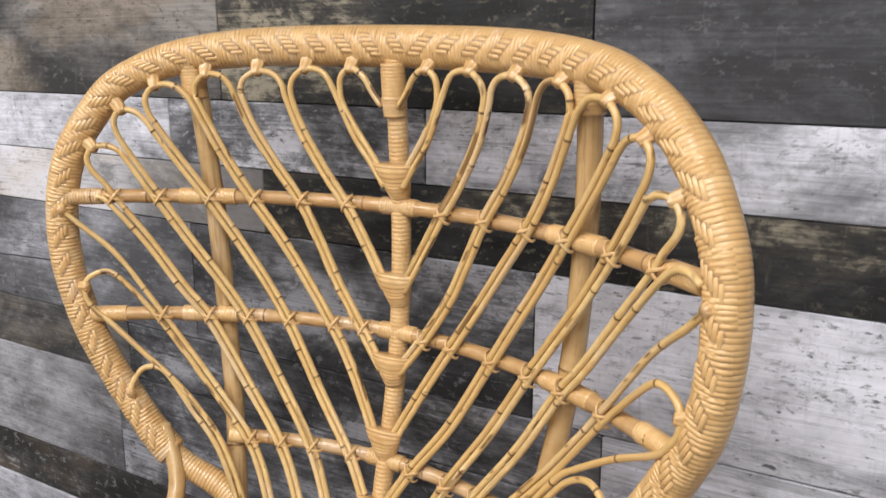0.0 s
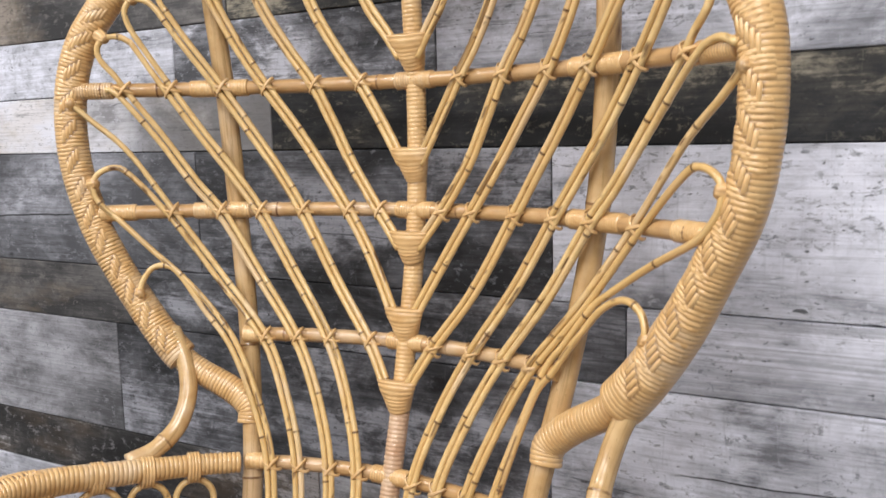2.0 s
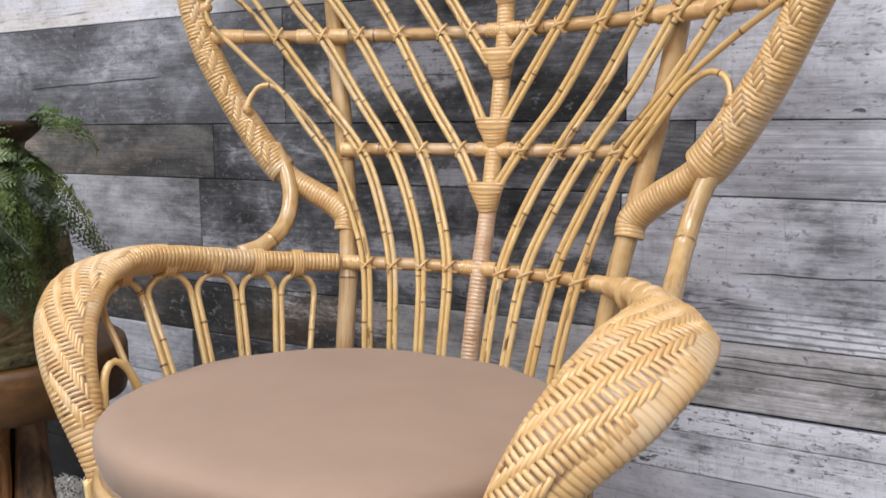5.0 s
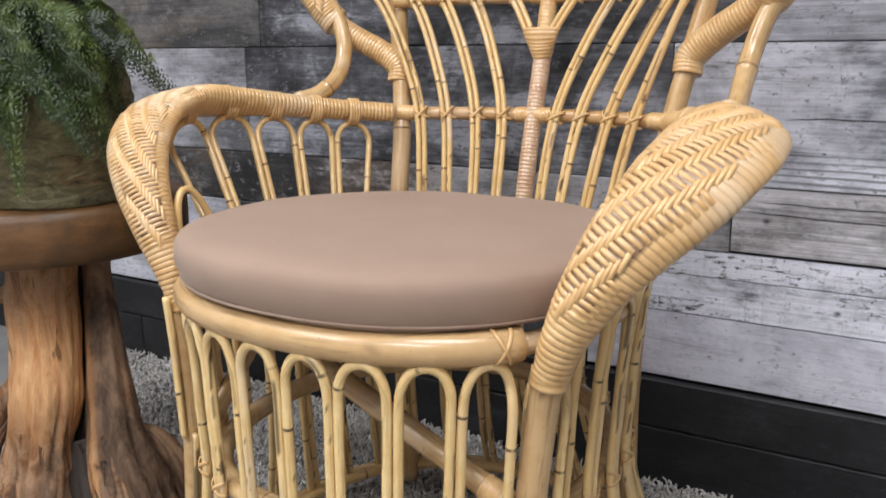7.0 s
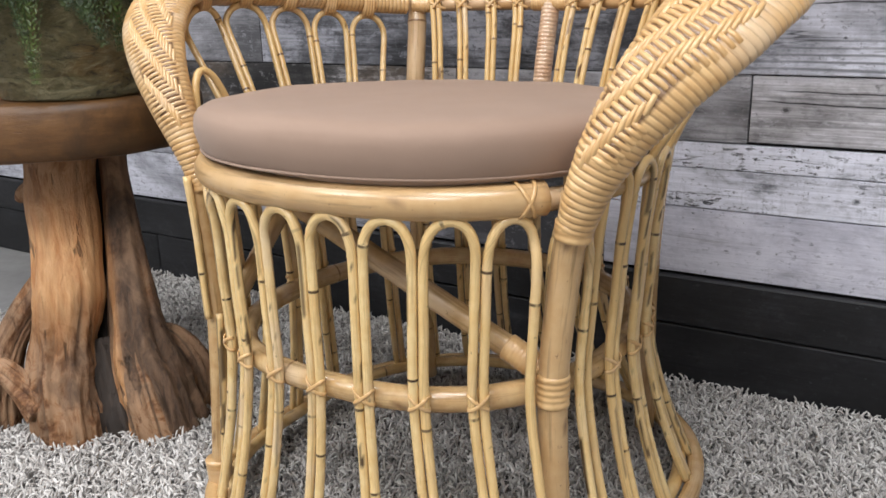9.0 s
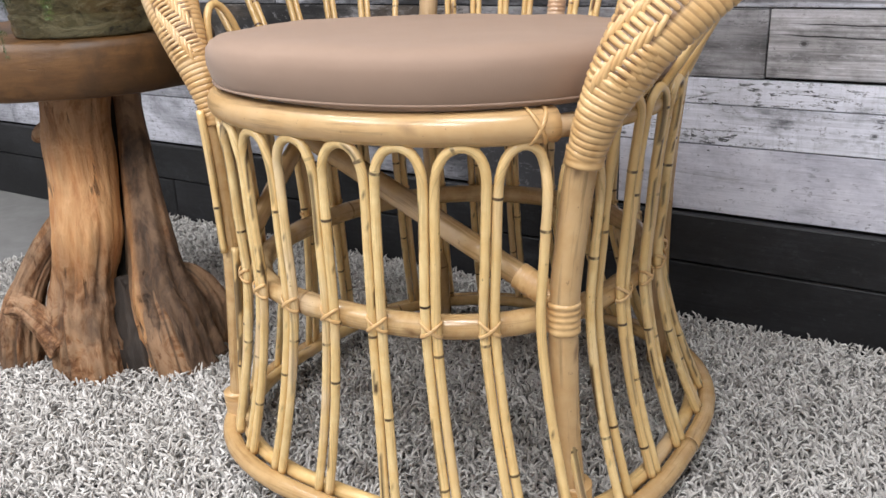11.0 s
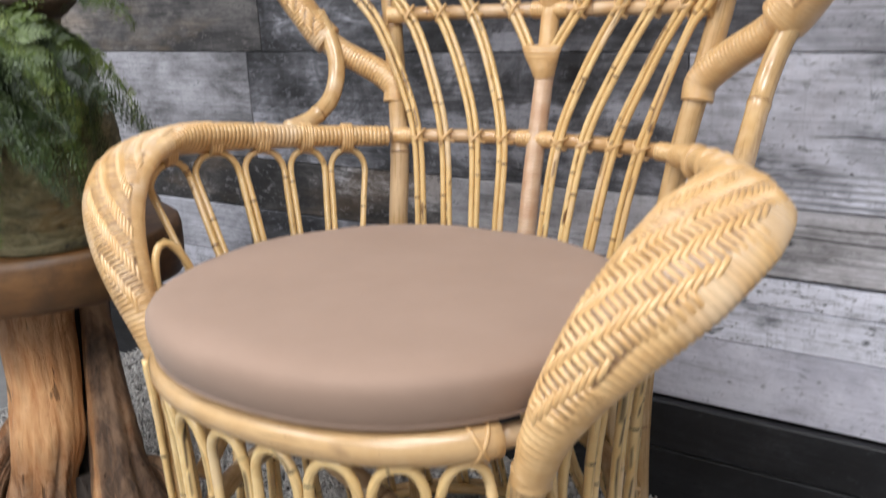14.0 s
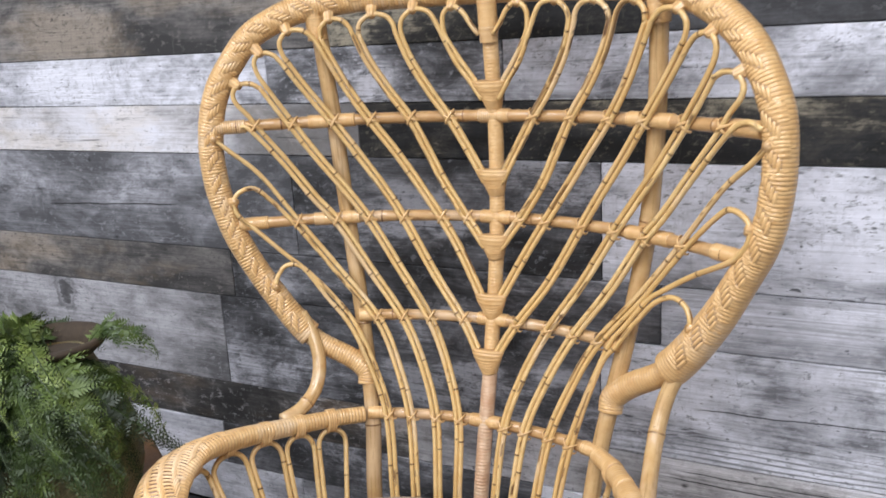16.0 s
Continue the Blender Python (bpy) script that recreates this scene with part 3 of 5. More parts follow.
def strips(path, ra, rb, ref, s0, c0, s1, c1, angle, width, proud):
    """Short flat canes laid on a tube from (s0, c0) to (s1, c1): s along it, c across its face, in metres. angle(s, c) turns c into the tube's angle."""
    s = arc_of(path)
    t, w, m = frames_of(path, ref)
    ra, rb = np.broadcast_to(ra, len(s)), np.broadcast_to(rb, len(s))
    rows = []
    cuts = ((0.0, -0.9), (0.14, 0.55), (0.5, 1.0), (0.86, 0.55), (1.0, -0.9))
    at = lambda u, arr: np.stack([np.interp(u, s, arr[:, k]) for k in range(3)], 1)

    def place(u, c, h):
        th = angle(u, c)
        cs, sn = np.cos(th)[:, None], np.sin(th)[:, None]
        W, M = at(u, w), at(u, m)
        A, B = np.interp(u, s, ra)[:, None], np.interp(u, s, rb)[:, None]
        n = cs / A * W + sn / B * M
        n /= np.linalg.norm(n, axis=1)[:, None]
        return at(u, path) + A * cs * W + B * sn * M + n * h, n

    for q, lift in cuts:
        u, c = s0 + (s1 - s0) * q, c0 + (c1 - c0) * q
        p, n = place(u, c, proud * lift)
        e = 0.02
        p2, _ = place(u + (s1 - s0) * e, c + (c1 - c0) * e, proud * lift)
        d = p2 - p
        d /= np.linalg.norm(d, axis=1)[:, None] + 1e-12
        x = np.cross(d, n)
        for a, h in ((-1.0, -0.9), (-0.62, -0.1), (0.0, 0.12), (0.62, -0.1), (1.0, -0.9)):
            rows.append(p + x * (a * width / 2) + n * (h * proud))
    v = np.stack(rows, 1)
    k = len(cuts)
    quad = [(r * 5 + c, r * 5 + c + 1, r * 5 + c + 6, r * 5 + c + 5) for r in range(k - 1) for c in range(4)]
    f = (np.array(quad)[None] + (np.arange(len(s0)) * k * 5)[:, None, None]).reshape(-1, 4)
    return v.reshape(-1, 3), f, k * 5


def wound_along(name, path_points, radius_at, material, parent, ref_at, pitch, depth, segs, label, seed=0, core=None):
    """A core of changing girth wound with cane; returns the part, its line and its half widths."""
    path = spline(path_points, pitch / 6)
    n = len(path)
    s = arc_of(path)
    pitch = s[-1] / max(1, round(s[-1] / pitch))
    path = np.stack([np.interp(np.linspace(0, s[-1], int(round(s[-1] / pitch)) * 6 + 1), s, path[:, k]) for k in range(3)], 1)
    s = arc_of(path)
    ra, rb = radius_at(s)
    ref = ref_at(path)
    ph = s / pitch
    h = depth * (flat_strand(ph + 1e-6) - 1)[:, None] + np.zeros((1, segs))
    v, f = sweep(path, ra, rb, segs, ref, False, h)
    tone = np.repeat(hash_of(np.floor(ph + 1e-6) + seed), segs)
    # core returns the shade painted on the skin under the weave
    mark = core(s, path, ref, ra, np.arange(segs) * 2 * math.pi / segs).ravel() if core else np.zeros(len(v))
    # grooves between turns get a darker mark as well
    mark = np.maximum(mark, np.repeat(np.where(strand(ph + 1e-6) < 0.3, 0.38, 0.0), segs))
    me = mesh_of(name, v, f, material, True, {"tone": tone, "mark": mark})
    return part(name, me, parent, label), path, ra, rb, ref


def box_mesh(name, lo, hi, material, bevel=0.0015):
    bm = bmesh.new()
    bmesh.ops.create_cube(bm, size=1)
    for q in bm.verts:
        q.co = Vector([(l + h) / 2 + c * (h - l) for l, h, c in zip(lo, hi, q.co)])
    if bevel:
        bmesh.ops.bevel(bm, geom=bm.edges[:], offset=bevel, segments=1, affect="EDGES", profile=0.5)
    me = bpy.data.meshes.new(name)
    bm.to_mesh(me)
    bm.free()
    me.materials.append(material)
    return me


# ---- the room ----
WALL_Y = 0.490
FLOOR_Z = -0.040


def structure(name, me, label, category):
    return tagged(new(name, me), label, category, "", "structure")


structure("floor", box_mesh("floor", (-3.2, -3.8, FLOOR_Z - 0.1), (2.6, WALL_Y + 0.02, FLOOR_Z), CONCRETE, 0), "grey polished concrete shop floor", "floor")
# ceiling and three walls out of view, added to close the room
structure("ceiling", box_mesh("ceiling", (-3.2, -3.8, CEILING), (2.6, WALL_Y + 0.12, CEILING + 0.1), PAINT, 0), "plain white painted ceiling, unseen, added to close the room", "ceiling")
structure("wall_south", box_mesh("wall_south", (-3.2, -3.9, FLOOR_Z - 0.1), (2.6, -3.8, CEILING + 0.1), PAINT, 0), "plain off-white painted wall, unseen, added to close the room", "wall")
structure("wall_west", box_mesh("wall_west", (-3.3, -3.9, FLOOR_Z - 0.1), (-3.2, WALL_Y + 0.12, CEILING + 0.1), PAINT, 0), "plain off-white painted wall, unseen, added to close the room", "wall")
structure("wall_east", box_mesh("wall_east", (2.6, -3.9, FLOOR_Z - 0.1), (2.7, WALL_Y + 0.12, CEILING + 0.1), PAINT, 0), "plain off-white painted wall, unseen, added to close the room", "wall")
wall = structure("wall_north", box_mesh("wall_north", (-3.2, WALL_Y + 0.0145, FLOOR_Z - 0.1), (2.6, WALL_Y + 0.12, CEILING), GAP, 0), "wall clad with weathered grey and white wooden planks", "wall")
# unseen panels, added overhead as housings for the four lamps
for px, py in PANELS:
    lightbox = thing("added_ceiling_light", "flat white rectangular ceiling light panel, unseen and added, switched on", "ceiling light", "ceiling light panels")
    part("frame", box_mesh("frame", (px - 0.62, py - 0.32, CEILING - 0.03), (px + 0.62, py + 0.32, CEILING - 0.002), PAINT, 0.004), lightbox)
    part("diffuser", box_mesh("diffuser", (px - 0.59, py - 0.29, CEILING - 0.036), (px + 0.59, py + 0.29, CEILING - 0.031), DIFFUSER, 0), lightbox)

# plank rows: bottom, top, then board by board (right end, material)
ROWS_OF_PLANKS = [
    (0.190, 0.315, [(-1.95, MID), (-0.62, PALE), (0.02, MID), (1.30, LAVENDER), (2.6, MID)]),
    (0.315, 0.434, [(-2.10, SLATE), (-0.86, PALE), (0.02, SLATE), (1.25, LIGHT_HOLES), (2.6, MID)]),
    (0.434, 0.551, [(-1.60, MID), (-0.30, WORN), (0.272, WOOD), (1.45, WOOD_KNOT), (2.6, SLATE)]),
    (0.551, 0.786, [(-2.02, SLATE), (-0.815, PALE_KNOT), (0.16, SLATE), (1.42, LIGHT_CURL), (2.6, PALE)]),
    (0.786, 0.906, [(-1.96, PALE), (-0.766, BROWN), (0.28, SLATE), (1.48, LIGHT_LINED), (2.6, BROWN)]),
    (0.906, 1.140, [(-1.90, BROWN), (-0.56, MID_CRACK), (0.165, SLATE), (1.36, LIGHT_CHIP), (2.6, SLATE)]),
    (1.140, 1.256, [(-1.56, WOOD), (-0.369, CREAM), (0.83, COAL), (2.6, PALE)]),
    (1.256, 1.374, [(-2.20, SLATE), (-0.60, WHITE), (-0.028, PATCH), (1.17, LIGHT_HIGH), (2.6, COAL)]),
    (1.374, 1.610, [(-1.62, PALE), (-0.46, BROWN), (0.242, COAL), (1.44, SMOKE), (2.6, MID)]),
    (1.610, 1.730, [(-1.30, WHITE), (-0.10, SLATE), (1.10, MID), (2.6, WORN)]),
    (1.730, 1.966, [(-2.00, MID), (-0.80, PALE), (0.40, BROWN), (1.60, PALE), (2.6, SLATE)]),
    (1.966, 2.086, [(-1.40, SLATE), (-0.20, PALE), (1.00, WORN), (2.6, MID)]),
    (2.086, 2.322, [(-1.80, PALE), (-0.60, SLATE), (0.60, PALE), (1.80, MID), (2.6, WHITE)]),
    (2.322, 2.560, [(-1.10, MID), (0.10, WHITE), (1.30, SLATE), (2.6, PALE)]),
    (2.560, CEILING, [(-1.70, SLATE), (-0.50, MID), (0.70, PALE), (2.6, SLATE)]),
]
rng = random.Random(4)
for z0, z1, boards in ROWS_OF_PLANKS:
    x0 = -3.2
    for x1, material in boards:
        proud = rng.uniform(0, 0.0022)
        cx, cz = (x0 + x1) / 2, (z0 + z1) / 2
        me = box_mesh("plank", (x0 - cx + 0.0009, -proud, z0 - cz + 0.0009), (x1 - cx - 0.0009, 0.014, z1 - cz - 0.0009), material, 0.0014)
        if material is WOOD_KNOT:
            # its lower edge is chewed away, leaving a dark gap
            me = box_mesh("plank", (x0 - cx + 0.0014, -proud, z0 - cz + 0.0042), (x1 - cx - 0.0009, 0.014, z1 - cz - 0.0016), material, 0.0014)
        if material is LIGHT_HOLES:
            # this board is split along its length
            z2 = 0.387 - cz
            me = box_mesh("plank", (x0 - cx + 0.0009, -proud, z0 - cz + 0.0009), (x1 - cx - 0.0009, 0.014, z2 - 0.0007), material, 0.0014)
            part("plank", box_mesh("plank", (x0 - cx + 0.0009, -proud - 0.0004, z2 + 0.0007), (x1 - cx - 0.0009, 0.014, z1 - cz - 0.0016), material, 0.0014), wall, "", pose(cx, WALL_Y, cz))
        part("plank", me, wall, "", pose(cx, WALL_Y, cz))
        x0 = x1
skirting = structure("baseboard", None, "black two-board wooden skirting along the plank wall", "baseboard")
for z0, z1, cuts, y0 in ((FLOOR_Z, 0.094, (-1.23, 0.9, 2.6), 0.473), (0.095, 0.1885, (-0.4, 2.6), 0.470)):
    x0 = -3.2
    for x1 in cuts:
        part("plank", box_mesh("plank", (x0 + 0.0008, y0, z0 + 0.0008), (x1 - 0.0008, 0.4885, z1 - 0.0008), SKIRT, 0.003), skirting)
        x0 = x1

# ---- the peacock chair ----
chair = thing("peacock_chair", "natural rattan peacock armchair with a fan back and woven arms", "armchair")
DEPTH = np.polyfit([0.40, 0.54, 0.676, 0.862, 1.053, 1.239, 1.38, 1.5], [0.205, 0.232, 0.267, 0.322, 0.360, 0.366, 0.360, 0.352], 4)


def back(x, z, off=0.0):
    """A point of the bowed back; off is metres towards the wall."""
    return (x, float(np.polyval(DEPTH, z)) - x * x / 1.22 + off, z)


# the hoop
HOOP_LEFT = [(0.245, 0.726), (0.247, 0.746), (0.258, 0.760), (0.283, 0.778), (0.356, 0.826), (0.425, 0.922), (0.472, 1.014), (0.492, 1.077), (0.503, 1.134), (0.506, 1.196), (0.500, 1.258), (0.485, 1.312), (0.461, 1.357), (0.428, 1.403), (0.385, 1.432), (0.336, 1.451), (0.254, 1.464), (0.152, 1.468)]
HOOP_RIGHT = [(0.246, 0.742), (0.248, 0.764), (0.261, 0.780), (0.288, 0.801), (0.356, 0.849), (0.421, 0.936), (0.468, 1.022), (0.496, 1.080), (0.509, 1.137), (0.514, 1.200), (0.509, 1.263), (0.489, 1.317), (0.464, 1.360), (0.423, 1.400), (0.378, 1.427), (0.329, 1.444), (0.248, 1.456), (0.148, 1.463)]
hoop_line = [(-x, z) for x, z in HOOP_LEFT] + [(0.0, 1.4675)] + HOOP_RIGHT[::-1]


def hoop_radius(s):
    edge = np.minimum(s, s[-1] - s)
    r = np.interp(edge, [0, 0.03, 0.158, 0.160, 0.162, 0.22, 0.33], [0.0205, 0.0215, 0.0200, 0.0262, 0.0268, 0.0255, 0.0240])
    side_ = np.where(s > 0.5 * s[-1], np.where(edge > 0.159, 1.16, 1.03), 0.97)
    r = r * (1 + (side_ - 1) * np.clip(1 - (edge - 0.25) / 0.2, 0, 1))
    top = np.exp(-((s - 0.5 * s[-1]) / 0.36) ** 4)
    return r + 0.0052 * top, r + 0.0034 * top


def hoop_ref(path):
    ref = path - np.array([0, 0.3, 1.13])
    ref[:, 1] = 0
    return ref


def inward(path):
    """The way the woven face looks: forwards and a little towards the chair's middle."""
    return np.stack([np.where(path[:, 0] > 0, -0.9, -1.7) * path[:, 0], np.full(len(path), -1.0), np.where(path[:, 2] > 1.4, 0.15, 0.0)], 1)


def face_angle(path, ref):
    t, w, m = frames_of(path, ref)
    aim = inward(path)
    return np.unwrap(np.arctan2((m * aim).sum(1), (w * aim).sum(1)))


rg = random.Random(8)
HOOP_LENGTH = float(arc_of(spline([back(x, z, 0.024) for x, z in hoop_line], 0.002))[-1])
PATCHES = []
STEP, LONG = 0.0059, 0.0225
u = 0.180
while u < HOOP_LENGTH - 0.215:
    PATCHES.append((u, 4 if rg.random() < 0.55 else 5, rg.uniform(-0.0015, 0.0015) + 0.001))
    u += rg.uniform(0.043, 0.048)


def stair(u, c):
    """Where a lengthwise strand begins: inner strands are drawn up towards the top on both sides."""
    return u + 0.009 + (c if u < HOOP_LENGTH / 2 else -c)


def hoop_gap_shade(s, path, ref, ra, a):
    """Shade painted on the core where it shows between the woven strands."""
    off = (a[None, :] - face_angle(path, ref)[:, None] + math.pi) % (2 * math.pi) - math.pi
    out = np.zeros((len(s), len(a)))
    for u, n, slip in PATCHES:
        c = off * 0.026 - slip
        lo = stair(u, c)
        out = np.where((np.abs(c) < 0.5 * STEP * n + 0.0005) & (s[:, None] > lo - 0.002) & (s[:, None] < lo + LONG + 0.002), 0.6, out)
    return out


hoop, path, ra, rb, ref = wound_along("hoop", [back(x, z, 0.024) for x, z in hoop_line], hoop_radius, WRAP, chair, hoop_ref, 0.0060, 0.0012, 52, "thick rattan hoop bound with woven cane", 0, hoop_gap_shade)
s = arc_of(path)
front = face_angle(path, ref)
S0, C0, S1, C1 = [], [], [], []
for u, n, slip in PATCHES:
    # lengthwise strands in a stair; from each end a cross turn runs to the edge, so they nest in corners
    way = 1 if u < s[-1] / 2 else -1
    for k in range(n):
        c = (k - (n - 1) / 2) * STEP
        e = rg.uniform(-0.0007, 0.0007)
        u0 = stair(u, c) + e
        S0.append(u0), C0.append(slip + c - 0.0006), S1.append(u0 + LONG), C1.append(slip + c + 0.0006)
        lip = 0.0027
        for q, edge in ((u0 - lip, 0.030 * way), (u0 + LONG + lip, -0.030 * way)):
            S0.append(q), C0.append(slip + c - math.copysign(0.0022, edge)), S1.append(q + rg.uniform(-0.001, 0.001)), C1.append(edge)
S0, C0, S1, C1 = map(np.array, (S0, C0, S1, C1))
v, f, per = strips(path, ra, rb, ref, S0, C0, S1, C1, lambda q, c: np.interp(q, s, front) + c / 0.026, 0.0055, 0.0015)
weave = part("weave", mesh_of("weave", v, f, WRAP, True, {"tone": np.repeat(hash_of(np.arange(len(S0))), per), "mark": np.zeros(len(v))}), hoop, "short pale cane strands woven in stepped groups")
tagged(weave, kind="stuff")
hoop_path = path

# the spine and the posts
wound("spine", [back(0, z, 0.012) for z in (0.44, 0.60, 0.784)], 0.0148, 0.0148, SPINE, chair, pitch=0.0062, depth=0.0019, slant=0.2, label="centre post wound with rosy brown cane")
wound("spine", [back(0, z, 0.012) for z in (0.784, 1.0, 1.2, 1.45)], 0.0148, 0.0148, WRAP, chair, pitch=0.0062, depth=0.0019, slant=0.2, label="centre post wound with pale cane")
for z in (1.278, 1.117, 0.996, 0.886, 0.784):
    wound("binding", [back(0, z + dz, off) for dz, off in ((0.028, -0.008), (0.016, -0.006), (0.002, 0.0015), (-0.018, 0.0105))], [0.0345, 0.0285, 0.0215, 0.0162], [0.0098, 0.0130, 0.0172, 0.0160], WRAP, chair, segs=20, ref=(1, 0, 0), pitch=0.0058, depth=0.0021, seed=z * 100)
wound("binding", [back(0, z, 0.006) for z in (1.445, 1.40)], [0.0178, 0.0178], [0.0178, 0.0178], WRAP, chair, segs=16)
wound("binding", [back(0, z, 0.006) for z in (1.40, 1.372)], [0.021, 0.0165], [0.018, 0.0165], WRAP, chair, segs=16)
for sx in (-1, 1):
    cane("post", [(sx * 0.205, 0.205, 0.02), (sx * 0.205, 0.19, 0.28), (sx * 0.216, 0.205, 0.50), back(sx * 0.231, 0.668, 0.022), back(sx * 0.266, 0.862, 0.026), back(sx * 0.296, 1.05, 0.028), back(sx * 0.311, 1.245, 0.028), back(sx * 0.318, 1.44, 0.024)], 0.0155, POLE, chair, 0.3, segs=14, step=0.02, bulge=0.06)
    wound("binding", [back(sx * 0.318, z, 0.02) for z in (1.445, 1.392)], 0.0195, 0.0195, WRAP, chair)

# the rungs
RUNGS = [(0.676, 0.232, RUNG), (0.862, 0.262, RUNG), (1.053, 0.466, RUNG), (1.241, 0.490, RUNG)]
for z, reach, material in RUNGS:
    cane("rung", [back(x, z, 0.010) for x in np.linspace(-reach, reach, 9)], 0.0108, material, chair, 0.13, segs=12, step=0.012, ref=(0, 0.1, 1))
    sleeves = [(-0.03, 0.03)]
    if z > 1.0:
        sleeves += [(reach - 0.045, reach), (0.31, 0.345), (0.265, 0.295)]
    else:
        sleeves += [(reach - 0.03, reach)]
    for a, b in sleeves:
        for sx in ((-1, 1) if a > 0 else (1,)):
            wound("sleeve", [back(sx * x, z, 0.010) for x in np.linspace(a, b, 4)], 0.0132, 0.0132, WRAP, chair, pitch=0.0042, ref=(0, 0.1, 1), seed=a * 50)

# ribs: pairs of thin canes that fan out from the seat and turn over in loops under the hoop
PAIRS = [
    [(0.012, 1.274), (0.034, 1.308), (0.060, 1.346), (0.082, 1.385)],
    [(0.014, 1.122), (0.050, 1.185), (0.083, 1.241), (0.113, 1.285), (0.146, 1.344), (0.164, 1.395)],
    [(0.014, 1.000), (0.061, 1.064), (0.099, 1.123), (0.124, 1.174), (0.157, 1.241), (0.192, 1.294), (0.223, 1.350), (0.240, 1.397)],
    [(0.014, 0.896), (0.062, 0.984), (0.102, 1.049), (0.151, 1.123), (0.190, 1.182), (0.230, 1.240), (0.267, 1.305), (0.303, 1.388)],
    [(0.014, 0.794), (0.055, 0.861), (0.115, 0.945), (0.175, 1.048), (0.212, 1.109), (0.253, 1.172), (0.296, 1.241), (0.338, 1.308), (0.362, 1.352)],
    [(0.040, 0.45), (0.043, 0.55), (0.052, 0.676), (0.082, 0.772), (0.122, 0.860), (0.185, 0.958), (0.240, 1.048), (0.281, 1.109), (0.324, 1.171), (0.364, 1.238), (0.388, 1.283), (0.404, 1.315)],
    [(0.080, 0.45), (0.085, 0.545), (0.100, 0.675), (0.128, 0.764), (0.172, 0.857), (0.237, 0.952), (0.296, 1.046), (0.336, 1.098), (0.381, 1.170), (0.422, 1.235), (0.434, 1.258)],
    [(0.120, 0.45), (0.130, 0.541), (0.149, 0.673), (0.181, 0.771), (0.222, 0.858), (0.299, 0.957), (0.369, 1.055), (0.410, 1.105)],
    [(0.160, 0.45), (0.171, 0.538), (0.192, 0.672), (0.224, 0.760), (0.268, 0.848), (0.312, 0.907), (0.350, 0.948)],
]
LOOPS = [(0.063, 1.437), (0.135, 1.436), (0.209, 1.432), (0.283, 1.427), (0.353, 1.410), (0.400, 1.374), (0.440, 1.318)]
RIB, HALF = 0.0046, 0.0047


def shifted(line, d):
    """The line in the back's plane, moved sideways by d (outwards is plus)."""
    p = np.array(line)
    t = np.gradient(p, axis=0)
    t /= np.linalg.norm(t, axis=1)[:, None]
    q = p + d * np.stack([t[:, 1], -t[:, 0]], 1)
    return [tuple(r) for r in q]


def loop_line(inner, top, outer):
    """Up the outer strand of one pair, over the loop, and down the inner strand of the next."""
    a, b = np.array(inner[-1]), np.array(outer[-1])
    t = np.array(top)
    axis = t - (a + b) / 2
    axis /= np.linalg.norm(axis)
    perp = np.array([axis[1], -axis[0]])
    half = 0.5 * abs(float((b - a) @ perp)) + 0.0005
    far = float(np.linalg.norm(t - (a + b) / 2))
    lo, hi = min(0.034, 0.72 * far), min(0.013, 0.30 * far)
    left = [t - lo * axis - 0.98 * half * perp, t - hi * axis - 0.78 * half * perp, t - 0.25 * hi * axis - 0.40 * half * perp]
    right = [t - 0.25 * hi * axis + 0.40 * half * perp, t - hi * axis + 0.78 * half * perp, t - lo * axis + 0.98 * half * perp]
    if inner[0][0] < 0.03 and len(inner) < 4:
        left, inner = left[2:], inner + [None]
    cut = 1 if far > 0.045 else 0
    return inner[:len(inner) - max(cut, inner[-1] is None)] + [tuple(q) for q in left + [t] + right] + outer[:len(outer) - cut][::-1]


def reach_out(sx, x, z):
    """The fan is a little wider at its top on one side, so its outer loops meet the hoop, and narrower below."""
    x -= (0.014 if sx > 0 else 0.005) * min(1.0, max(0.0, (0.92 - z) / 0.22)) * min(1.0, x / 0.09)
    if sx > 0:
        x += 0.013 * min(1.0, max(0.0, (x - 0.34) / 0.12)) * min(1.0, max(0.0, (z - 0.97) / 0.06))
        x -= 0.012 if x > 0.34 and z < 0.975 else 0.0
    return sx * x


